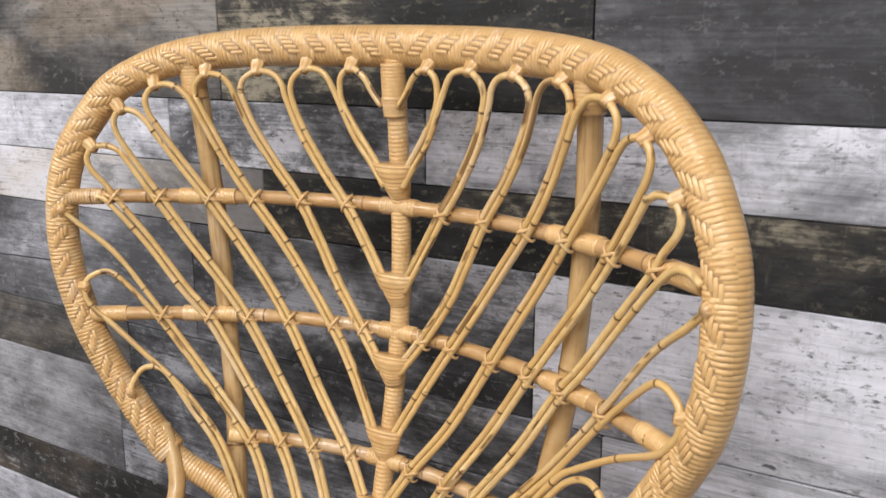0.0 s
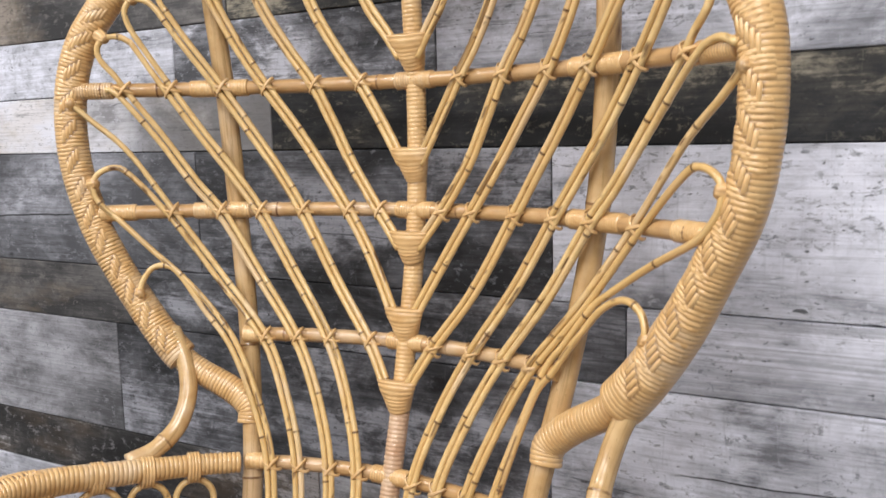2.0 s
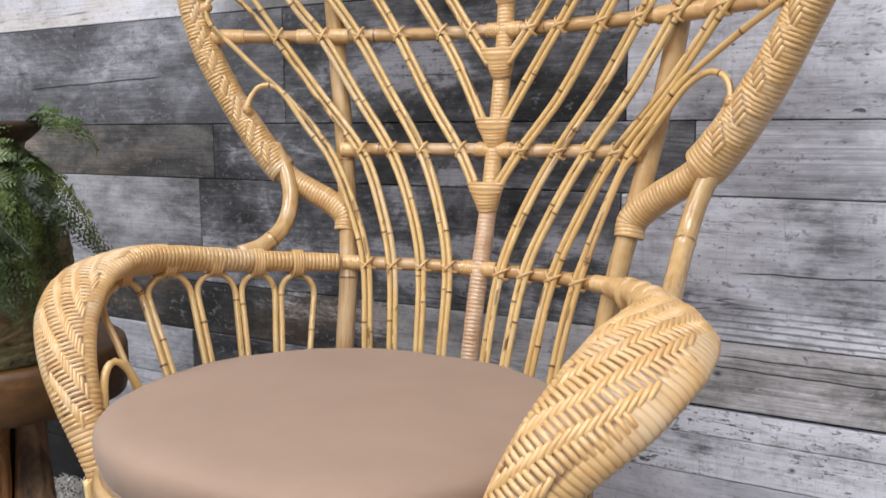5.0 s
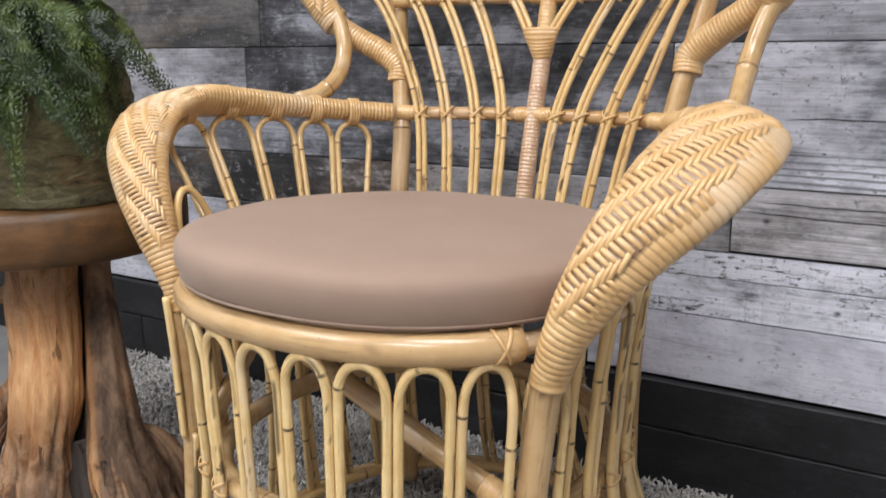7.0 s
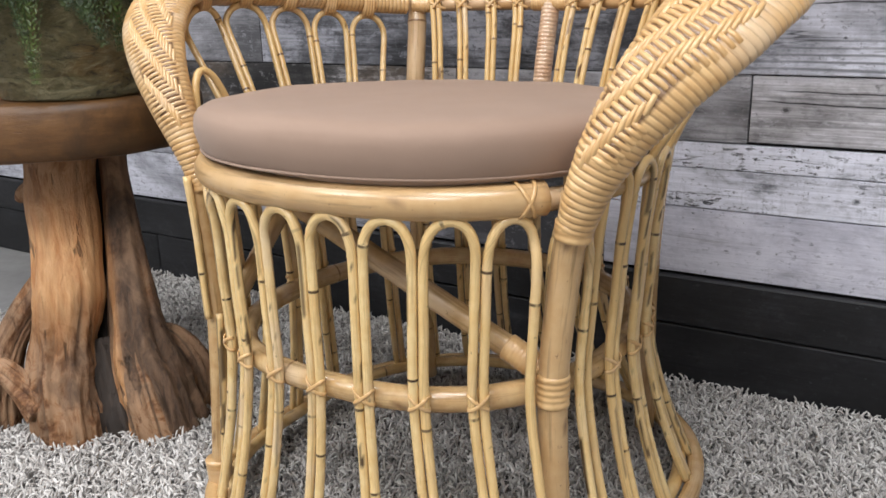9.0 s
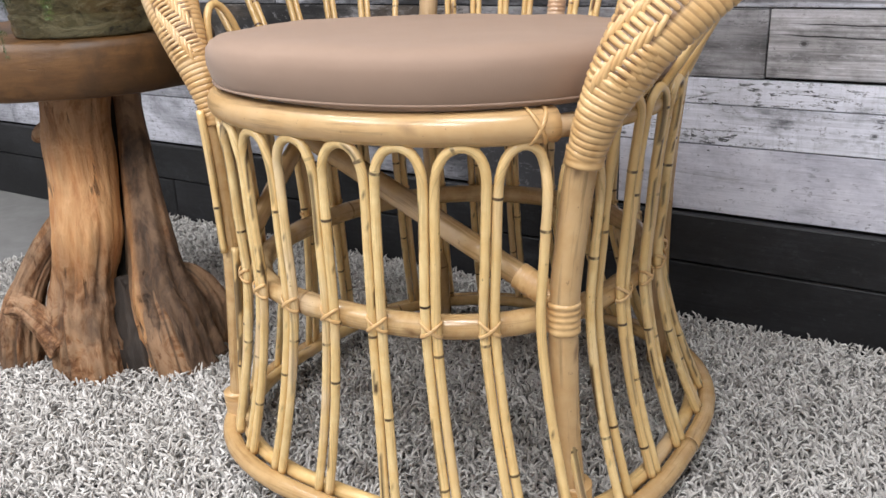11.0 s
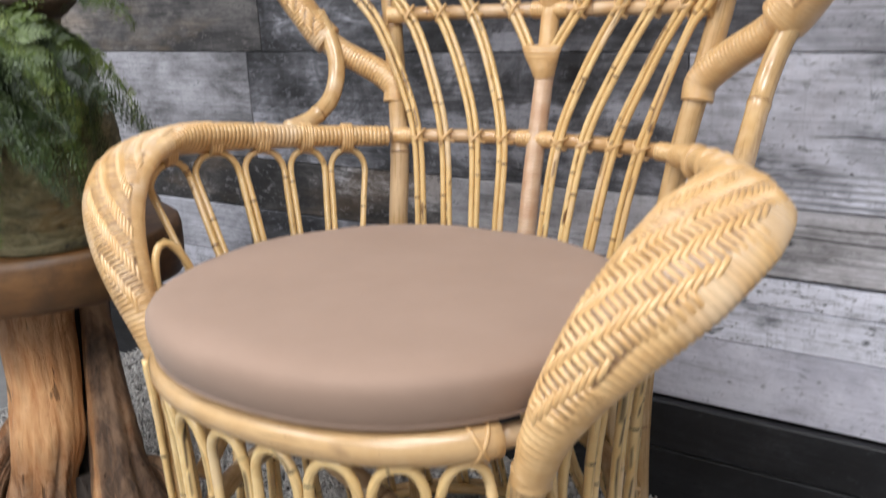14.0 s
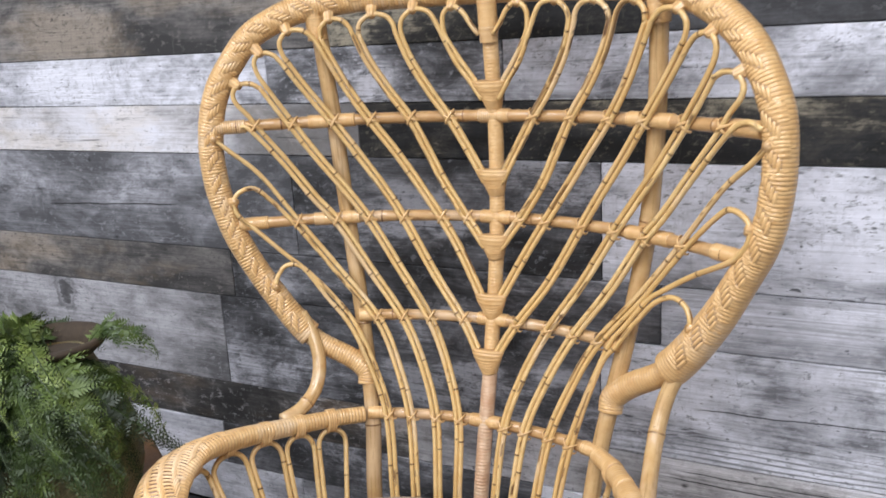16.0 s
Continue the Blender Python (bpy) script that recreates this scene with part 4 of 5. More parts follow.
for sx in (-1, 1):
    for k, top in enumerate(LOOPS):
        inner = [(0.014, 1.386), (0.028, 1.404), (0.040, 1.424)] if k == 0 else shifted(PAIRS[k - 1], HALF)
        outer = shifted(PAIRS[k], -HALF)
        line = loop_line(inner, top, outer)
        cane("rib", [back(reach_out(sx, x, z), z, -0.006) for x, z in line], RIB, CANE, chair, 0.145, step=0.006, seed=k * 7 + sx, scar=0.45)
    singles = [
        shifted(PAIRS[6], HALF)[:-2] + ([(0.432, 1.236), (0.456, 1.252), (0.478, 1.244)] if sx > 0 else [(0.430, 1.234), (0.444, 1.241)]),
        shifted(PAIRS[7], -HALF)[:-1] + [(0.422, 1.148), (0.462, 1.194), (0.486, 1.222)],
        shifted(PAIRS[7], HALF)[:-1] + [(0.420, 1.112), (0.440, 1.124), (0.461, 1.112), (0.464, 1.086), (0.450, 1.060), (0.434, 1.044), (0.388, 0.993), (0.352, 0.958)] + shifted(PAIRS[8], -HALF)[::-1][1:],
        shifted(PAIRS[8], HALF)[:-1] + [(0.350, 0.954), (0.368, 0.970), (0.388, 0.968), (0.400, 0.946), (0.401, 0.925)],
    ]
    if sx > 0:
        # on this side the lowest loop is wider and its strands run straighter
        singles[2] = singles[2][:singles[2].index((0.434, 1.044)) + 1] + [(0.390, 1.014), (0.353, 0.986), (0.333, 0.971), (0.312, 0.954), (0.273, 0.902), (0.240, 0.847)] + shifted(PAIRS[8], -HALF)[:3][::-1]
        singles[3] = shifted(PAIRS[8], HALF)[:3] + [(0.234, 0.821), (0.2605, 0.864), (0.282, 0.899), (0.301, 0.925), (0.321, 0.949), (0.354, 0.964), (0.374, 0.969), (0.393, 0.960), (0.401, 0.942), (0.400, 0.925)]
    for k, line in enumerate(singles):
        cane("rib", [back(reach_out(sx, x, z), z, -0.006) for x, z in line], RIB, CANE, chair, 0.145, step=0.006, seed=90 + k * 7 + sx, scar=0.45)
    # straps that bind each loop to the hoop
    for k, (x, z) in enumerate(LOOPS + [(0.486, 1.222), (0.463, 1.100), (0.401, 0.930)]):
        p = np.array(back(reach_out(sx, x, z), z, -0.006))
        q = hoop_path[np.argmin(((hoop_path - p) ** 2).sum(1))]
        d = (q - p) / np.linalg.norm(q - p)
        t_ = np.gradient(hoop_path, axis=0)[np.argmin(((hoop_path - p) ** 2).sum(1))]
        t_ /= np.linalg.norm(t_)
        line = spline([tuple(p - d * 0.0062), tuple(p - d * 0.001), tuple(p + d * 0.008), tuple(q - d * 0.020), tuple(q - d * 0.008)], 0.002)
        grow_ = np.linspace(0, 1, len(line))
        ribbed = 0.0011 * np.abs(np.sin(3.5 * np.arange(28) * 2 * math.pi / 28))[None, :] + np.zeros((len(line), 1))
        v, f = sweep(line, np.interp(grow_, (0, 0.15, 0.4, 1), (0.0050, 0.0082, 0.0098, 0.0110)), np.interp(grow_, (0, 0.15, 0.4, 1), (0.0052, 0.0066, 0.0064, 0.012)), 28, tuple(t_), False, ribbed)
        # the strap's furrows are coloured darker than its ridges
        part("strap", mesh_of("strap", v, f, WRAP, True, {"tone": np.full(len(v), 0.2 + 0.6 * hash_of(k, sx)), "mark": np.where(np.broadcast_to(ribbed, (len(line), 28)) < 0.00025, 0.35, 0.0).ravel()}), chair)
    # the curled brace between hoop and arm
    curl = [(-0.372, 0.232, 0.868), (-0.340, 0.224, 0.822), (-0.321, 0.208, 0.778), (-0.314, 0.178, 0.738), (-0.322, 0.138, 0.712), (-0.338, 0.10, 0.702)]
    if sx > 0:
        curl = [(0.382, 0.232, 0.868), (0.358, 0.224, 0.822), (0.346, 0.205, 0.775), (0.344, 0.170, 0.735), (0.350, 0.115, 0.706), (0.360, 0.055, 0.692)]
    cane("scroll", curl, 0.0135, POLE, chair, 0.2, segs=12)

# crossed lashings where a pair crosses a rung
bands = []
for turn in (-0.62, 0.62):
    arc = [(0.0155 * math.cos(u), -0.0155 * math.sin(u) * 0.9) for u in np.linspace(-0.3, math.pi + 0.3, 12)]
    path = np.array([(x * math.cos(turn), y, x * math.sin(turn)) for x, y in arc])
    bands.append(sweep(path, 0.0024, 0.0011, 6, (0, 0.05, 1)))
v = np.vstack([bands[0][0], bands[1][0] + np.array((0, -0.0009, 0))])
f = bands[0][1] + [[q + len(bands[0][0]) for q in face] for face in bands[1][1]]
LASH = mesh_of("lashing", v, f, WRAP, True, {"tone": np.full(len(v), 0.3), "mark": np.zeros(len(v))})


def lash(p, yaw, tilt, parent, size=1.0):
    m = pose(*p, 0, 0, yaw) @ pose(0, 0, 0, 0, tilt, 0) @ Matrix.Diagonal((size, size * (0.86 if size == 1.0 else 0.72), size, 1))
    return part("lashing", LASH, parent, "", m)


for sx in (-1, 1):
    for k, pair in enumerate(PAIRS):
        line = np.array(pair)
        for z, reach, _ in RUNGS:
            if line[0, 1] < z < line[-1, 1]:
                x = float(np.interp(z, line[:, 1], line[:, 0]))
                slope = math.degrees(math.atan2(np.interp(z + 0.02, line[:, 1], line[:, 0]) - x, 0.02))
                if x < reach:
                    lash(back(reach_out(sx, x, z), z, 0.0), -math.degrees(math.atan(sx * x / 0.61)), sx * slope * 0.6, chair)

# the seat ring, the waist ring, the foot ring and the ribs round them
LEVELS = [0.0, 0.03, 0.15, 0.275, 0.40, 0.50, 0.56]


def phi_back(phi):
    return math.sin(phi) > 0


def round_plan(phi, z, grow=0.0):
    a = np.interp(z, LEVELS, [0.322, 0.319, 0.287, 0.272, 0.279, 0.288, 0.293]) + grow
    b = np.interp(z, LEVELS, [0.340, 0.335, 0.301, 0.285, 0.284, 0.286, 0.288]) + grow
    c = np.interp(z, LEVELS, [-0.018, -0.019, -0.045, -0.060, -0.062, -0.060, -0.060])
    cs, sn = math.cos(phi), math.sin(phi)
    e = 2 / (np.interp(z, (0.0, 0.25), (2.8, 2.4)) - (0.4 if phi_back(phi) else 0.0))
    return (a * math.copysign(abs(cs) ** e, cs), c + b * math.copysign(abs(sn) ** e, sn), z)


def ring(name, z, r, grow, material, label="", start=0.0, end=2 * math.pi, parent=chair, sag=0.0):
    pts = [round_plan(u, z, grow) for u in np.linspace(start, end, 49)]
    return cane(name, pts, r, material, parent, 0.45 if r < 0.017 else 3.0, label, segs=14, ref=(0, 0, 1), step=0.012, bulge=0.04)


ring("seat_ring", 0.494, 0.0185, -0.004, SEAT_POLE, "thick pale rattan pole round the seat front", math.radians(-142), math.radians(-38))
ring("seat_ring", 0.490, 0.0125, -0.010, POLE, "", math.radians(-38), math.radians(218))
# a thin crossed tie round the end of the seat pole
tie_at = np.array(round_plan(math.radians(-43), 0.494, -0.004))
tie_along = np.array(round_plan(math.radians(-41), 0.494, -0.004)) - tie_at
tie_along /= np.linalg.norm(tie_along)
tie_out = np.cross(tie_along, (0, 0, 1))
for turn in (-0.5, 0.5):
    tie = [tie_at + 0.0194 * (math.cos(u) * tie_out + math.sin(u) * np.array((0, 0, 1))) + tie_along * turn * 0.0194 * math.sin(u) for u in np.linspace(0, 2 * math.pi, 25)[:-1]]
    v, f = sweep(np.array(tie), 0.0024, 0.0012, 6, tuple(tie_along), True)
    part("tie", mesh_of("tie", v, f, WRAP, True, {"tone": np.full(len(v), 0.3), "mark": np.zeros(len(v))}), chair)
ring("waist_ring", 0.269, 0.0145, -0.020, POLE, "honey rattan pole round the waist")
ring("foot_ring", 0.022, 0.0125, 0.008, POLE)
ring("foot_ring", 0.030, 0.0095, -0.014, CANE)
LEGS = ([(0.268, -0.244, 0.50), (0.252, -0.239, 0.40), (0.241, -0.238, 0.277), (0.245, -0.233, 0.12), (0.254, -0.225, 0.012)],
        [(-0.270, -0.246, 0.50), (-0.260, -0.246, 0.40), (-0.252, -0.248, 0.277), (-0.258, -0.255, 0.12), (-0.266, -0.260, 0.012)])
for legs, r in zip(LEGS, (0.0168, 0.0140)):
    cane("leg", legs, r, SEAT_POLE if r > 0.015 else POLE, chair, 3.0, segs=16, bulge=0.05, step=0.015)
    mid_, low_ = np.array(legs[2]), np.array(legs[4])
    if r > 0.015:
        wound("binding", [tuple(mid_ + (0, 0, 0.023)), tuple(mid_ - (0, 0, 0.015))], r + 0.0025, r + 0.0025, WRAP, chair, pitch=0.0075, depth=0.0024)
    wound("binding", [tuple(low_ + (0, -0.003, 0.055)), tuple(low_ + (0, 0, 0.012))], r + 0.0023, r + 0.0038, WRAP, chair, pitch=0.006)
cane("brace", [(0.232, -0.236, 0.297), (0.03, -0.232, 0.385), (-0.172, -0.225, 0.472)], 0.0140, POLE, chair, 0.3, segs=12)
wound("binding", [(0.228, -0.236, 0.2985), (0.185, -0.2355, 0.318)], 0.0160, 0.0160, WRAP, chair)
cane("brace", [(-0.236, -0.226, 0.300), (-0.26, -0.10, 0.385), (-0.270, 0.03, 0.474)], 0.0125, POLE, chair, 0.3, segs=12)

# split canes that run down along the slimmer leg
cane("rib", [(x + 0.004, y - 0.0185, z) for x, y, z in ((-0.267, -0.246, 0.476), (-0.260, -0.246, 0.40), (-0.253, -0.248, 0.300), (-0.252, -0.248, 0.284))], 0.0052, BASE_CANE, chair, 0.2, segs=10, seed=401, scar=0.8)
cane("rib", [(x + 0.0165, y - 0.0105, z) for x, y, z in ((-0.252, -0.248, 0.290), (-0.255, -0.251, 0.20), (-0.260, -0.256, 0.10), (-0.264, -0.259, 0.035))], 0.0052, BASE_CANE, chair, 0.2, segs=10, seed=402, scar=0.8)

table = [round_plan(u, 0.275) for u in np.linspace(-math.pi / 2, 1.5 * math.pi, 721)]
girth = arc_of(np.array(table))
COUNT = 28
ANGLES = np.linspace(-math.pi / 2, 1.5 * math.pi, 721)


def angle_at(run):
    """The plan angle at a run of metres round the waist from the front middle."""
    turns = math.floor(run / girth[-1])
    return float(np.interp(run - turns * girth[-1], girth, ANGLES)) + 2 * math.pi * turns


def near_leg(run):
    x, y, _ = round_plan(angle_at(run), 0.275)
    return y < -0.1 and x > 0 and abs(x - 0.243) < 0.022


def foot_shift(run, z):
    """How far the front ribs lean sideways towards the foot ring."""
    r = (run + girth[-1] / 2) % girth[-1] - girth[-1] / 2
    return -0.017 * math.exp(-((r + 0.03) / 0.16) ** 2) * max(0.0, 0.275 - z) / 0.243


for k in range(COUNT):
    a0, a1 = girth[-1] * k / COUNT, girth[-1] * (k + 1) / COUNT
    gap0 = 0.0130 if near_leg(a0) else 0.0059
    gap1 = 0.0095 if near_leg(a1) else 0.0059
    line = []
    heights = (0.032, 0.10, 0.18, 0.275, 0.36, 0.425)
    centre, wide = (a0 + gap0 + a1 - gap1) / 2, (a1 - gap1 - a0 - gap0) / 2 + 0.001
    front_ = round_plan(angle_at(centre), 0.275)[1] < -0.215
    top = 0.477 if front_ else 0.512
    proud_ = 0.010 if near_leg(a1) else 0.0
    for z in heights:
        line.append(round_plan(angle_at(a0 + gap0 + foot_shift(a0, z)), z))
    for u, dz in ((-0.88, -0.024), (-0.55, -0.0065), (0.0, 0.0), (0.55, -0.0065), (0.88, -0.024)):
        line.append(round_plan(angle_at(centre + u * wide), top + dz, 0.002))
    for z in heights[::-1]:
        line.append(round_plan(angle_at(a1 - gap1 + foot_shift(a1, z)), z, proud_))
    cane("rib", line, 0.0056, BASE_CANE, chair, 0.22, step=0.007, segs=12, ref=(0.1, 0.1, 1), bulge=0.07, seed=300 + k, scar=0.72)
    x, y, z = round_plan(angle_at(a0), 0.275)
    if not near_leg(a0):
        lash((x, y, z), math.degrees(math.atan2(y + 0.06, x)) + 90, 0, chair, 0.94)

# the arms: wound canes that widen into woven wings and taper back into the rail
ARM = [(0.268, -0.250, 0.466), (0.284, -0.253, 0.512), (0.310, -0.248, 0.564), (0.341, -0.230, 0.615), (0.369, -0.196, 0.661), (0.385, -0.144, 0.695), (0.386, -0.078, 0.708), (0.368, -0.010, 0.706), (0.344, 0.050, 0.699), (0.312, 0.115, 0.690), (0.272, 0.180, 0.682), (0.236, 0.222, 0.677)]


# gap shade painted on the arm's core beneath its woven strands
def arm_gap_shade(s, path, ref, ra, a):
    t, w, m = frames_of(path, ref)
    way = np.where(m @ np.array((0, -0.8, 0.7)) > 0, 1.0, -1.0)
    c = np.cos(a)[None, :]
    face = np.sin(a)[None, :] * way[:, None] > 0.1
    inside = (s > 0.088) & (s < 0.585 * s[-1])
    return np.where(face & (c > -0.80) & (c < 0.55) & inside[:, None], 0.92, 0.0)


ARM_W = [0.0190, 0.0240, 0.0335, 0.0455, 0.056, 0.059, 0.052, 0.036, 0.022, 0.018, 0.0165, 0.0155]
ARM_T = [0.0195, 0.0225, 0.024, 0.024, 0.023, 0.022, 0.021, 0.020, 0.018, 0.017, 0.0160, 0.0155]
ARM_RIGHT = [(x + d, y, z - 0.9 * d) for (x, y, z), d in zip(ARM, (0, 0, 0, 0.001, 0.005, 0.009, 0.010, 0.007, 0.003, 0, 0, 0))]
ARM_LEFT = [(x - d, y + 0.6 * d, z) for (x, y, z), d in zip(ARM, (0.010, 0.011, 0.010, 0.006, 0.000, -0.007, -0.009, -0.005, 0, 0, 0, 0))]
for sx in (-1, 1):
    line_of = ARM_RIGHT if sx > 0 else ARM_LEFT
    girth_of = ARM_W if sx > 0 else [0.0160, 0.0215, 0.030, 0.038, 0.046, 0.050, 0.045, 0.033, 0.022, 0.018, 0.0165, 0.0155]
    roll_of = (1.0, -0.1, -0.25) if sx > 0 else (-0.86, -0.50, -0.25)
    key = arc_of(np.array(ARM)) / arc_of(np.array(ARM))[-1]
    arm, path, ra, rb, ref = wound_along("arm", [(sx * x, y, z) for x, y, z in line_of], lambda q: (np.interp(q / q[-1], key, girth_of), np.interp(q / q[-1], key, ARM_T if sx > 0 else [0.0165, 0.020] + ARM_T[2:])), WRAP, chair, lambda p: np.array(roll_of), 0.0072 if sx > 0 else 0.0066, 0.0020, 60, "woven cane arm, broad at the front", sx, arm_gap_shade)
    s = arc_of(path)
    _, w, m = frames_of(path, ref)
    way = 1.0 if (m[len(m) // 3] @ np.array((0, -0.8, 0.7))) > 0 else -1.0
    rg = random.Random(31 + sx)
    S0, C0, S1, C1 = [], [], [], []
    # bands of lengthwise strands over the windings, each band crossing the wing at a small angle
    skew = 2.5
    size = math.hypot(1, skew)
    along, over = np.array((1, skew)) / size, np.array((-skew, 1)) / size
    apart, reach_, pitch = (0.0275, 0.0125, 0.0092) if sx > 0 else (0.0245, 0.0115, 0.0070)
    for row in range(-6, 16):
        for k in range(-60, 61):
            c, q = row * apart * over + (k + 0.37 * (row % 3)) * pitch * along + np.array((0, 0.10))
            if not 0.068 + 0.010 * hash_of(k, row) < q < 0.60 * s[-1]:
                continue
            half_ = float(np.interp(q, s, ra))
            if not -0.80 * half_ < c < (0.30 + 0.30 * min(1.0, q / 0.25)) * half_:
                continue
            d = np.array((-0.16, 0.987)) * reach_ * rg.uniform(0.92, 1.08)
            e = rg.uniform(-0.0012, 0.0012)
            C0.append(c - d[0]), S0.append(q - d[1] + e), C1.append(c + d[0]), S1.append(q + d[1] + e)
        # the windings that show between two bands
        for k in range(-60, 61):
            c, q = (row + 0.5) * apart * over + k * (0.0072 if sx > 0 else 0.0062) * np.array((1 / skew, 1)) + np.array((0, 0.10))
            half_ = float(np.interp(q, s, ra))
            if not 0.076 < q < 0.60 * s[-1] or not -0.86 * half_ < c < 0.68 * half_:
                continue
            d = np.array((0.998, -0.06)) * (0.0128 if sx > 0 else 0.0112)
            e = rg.uniform(-0.0005, 0.0005)
            C0.append(max(c - d[0], -0.93 * half_)), S0.append(q - d[1] + e), C1.append(min(c + d[0], 0.80 * half_)), S1.append(q + d[1] + e)
    S0, C0, S1, C1 = map(np.array, (S0, C0, S1, C1))
    v, f, per = strips(path, ra, rb, ref, S0, C0, S1, C1, lambda q, c: way * np.arccos(np.clip(c / np.interp(q, s, ra), -0.99, 0.99)), 0.0058 if sx > 0 else 0.0046, 0.0021 if sx > 0 else 0.0018)
    weave = part("weave", mesh_of("weave", v, f, WRAP, True, {"tone": np.repeat(hash_of(np.arange(len(S0))), per), "mark": np.zeros(len(v))}), arm, "lengthwise strands of pale cane in slanting bands")
    tagged(weave, kind="stuff")
    wound("binding", [(sx * 0.2655 - min(sx, 0) * 0.010, -0.2485 - min(sx, 0) * 0.006, 0.455), (sx * 0.268 - min(sx, 0) * 0.010, -0.249 - min(sx, 0) * 0.006, 0.473)], 0.0207 if sx > 0 else 0.0172, 0.0207 if sx > 0 else 0.0176, WRAP, chair, pitch=0.007)
    # arches under the arm rail
    rail = spline([(sx * x, y, z) for x, y, z in ARM], 0.006)
    posts = []
    for y in (-0.135, -0.060, 0.015, 0.083, 0.143, 0.195):
        i = np.argmin(np.where(rail[:, 2] > 0.66, np.abs(rail[:, 1] - y), 9))
        yf = 0.85 * y - 0.038
        xf = 0.276 * (1 - min(1, abs((yf + 0.06) / 0.28)) ** 2.4) ** (1 / 2.4)
        posts.append((rail[i] - np.array((0, 0, 0.046)), np.array((sx * max(xf, 0.20), yf, 0.488))))
    up = np.array((0, 0, 1.0))
    for (ta, fa), (tb, fb) in zip(posts[:-1], posts[1:]):
        d = (tb - ta) / np.linalg.norm(tb - ta)
        wide_ = np.linalg.norm(tb - ta)
        line = [fa + (ta - fa) * u + d * 0.0053 for u in (0.0, 0.35, 0.7, 0.97)]
        line += [ta + d * wide_ * 0.17 + up * 0.013, ta + d * wide_ * 0.31 + up * 0.0215, (ta + tb) / 2 + up * 0.0245, tb - d * wide_ * 0.31 + up * 0.0215, tb - d * wide_ * 0.17 + up * 0.013]
        line += [fb + (tb - fb) * u - d * 0.0053 for u in (0.97, 0.7, 0.35, 0.0)]
        cane("rib", [tuple(q) for q in line], 0.0050, CANE, chair, 0.16, step=0.006)
        c = (ta + tb) / 2 + up * 0.043
        wound("sleeve", [tuple(c - d * 0.009), tuple(c + d * 0.009)], 0.0185, 0.0235, WRAP, chair, pitch=0.0045, ref=(1, 0, 0))
    cane("rib", [(sx * 0.270, -0.146, 0.49), (sx * 0.280, -0.158, 0.55), (sx * 0.287, -0.174, 0.590), (sx * 0.290, -0.193, 0.604), (sx * 0.285, -0.212, 0.588), (sx * 0.278, -0.220, 0.53)], 0.0052, CANE, chair, 0.2)

# ---- the seat cushion ----
cushion = thing("seat_cushion", "round taupe cloth seat cushion with piped edge", "cushion")
CUSH = (0.286, 0.267, -0.092, 0.512)


def cushion_ring(grow, z, n=96):
    a, b, c, _ = CUSH
    out = []
    for u in np.arange(n) * 2 * math.pi / n:
        cs, sn = math.cos(u), math.sin(u)
        e = 2 / 2.2
        x, y = (a + grow) * math.copysign(abs(cs) ** e, cs), c + (b + grow) * math.copysign(abs(sn) ** e, sn)
        out.append((x, y, z))
    return out


rows_ = []
for grow, dz in ((-0.30, 0.0), (-0.05, -0.001), (-0.012, 0.001), (-0.003, 0.005), (0.001, 0.012), (0.0048, 0.026), (0.0050, 0.036), (0.0035, 0.0445), (-0.002, 0.0515), (-0.012, 0.0565), (-0.032, 0.0595), (-0.08, 0.0604), (-0.20, 0.0608), (-0.25, 0.0608), (-0.266, 0.0608)):
    row = cushion_ring(max(grow, -0.266), CUSH[3] + dz)
    rows_ += [(x, y, z - 0.022 * (y - CUSH[2]) * min(1, dz / 0.05) + 0.0030 * noise.noise(Vector((x * 8, y * 8, z * 30))) + 0.0008 * noise.noise(Vector((x * 30, y * 30, z * 60)))) for x, y, z in row]
part("cover", mesh_of("cover", rows_, grid_faces(15, 96), CLOTH), cushion)
for dz in (0.0075,):
    pipe = np.array(cushion_ring(-0.0012 if dz < 0.03 else -0.0065, CUSH[3] + dz, 120))
    v, f = sweep(pipe, 0.0017, 0.0017, 8, (0, 0, 1), True)
    part("piping", mesh_of("piping", v, f, CLOTH), cushion)

# ---- the rug ----
rug = tagged(new("rug", box_mesh("rug", (-1.32, -1.20, FLOOR_Z + 0.001), (1.35, 0.468, -0.022), RUG_BACK, 0.004)), "shaggy mottled grey and beige rug on the floor", "rug")


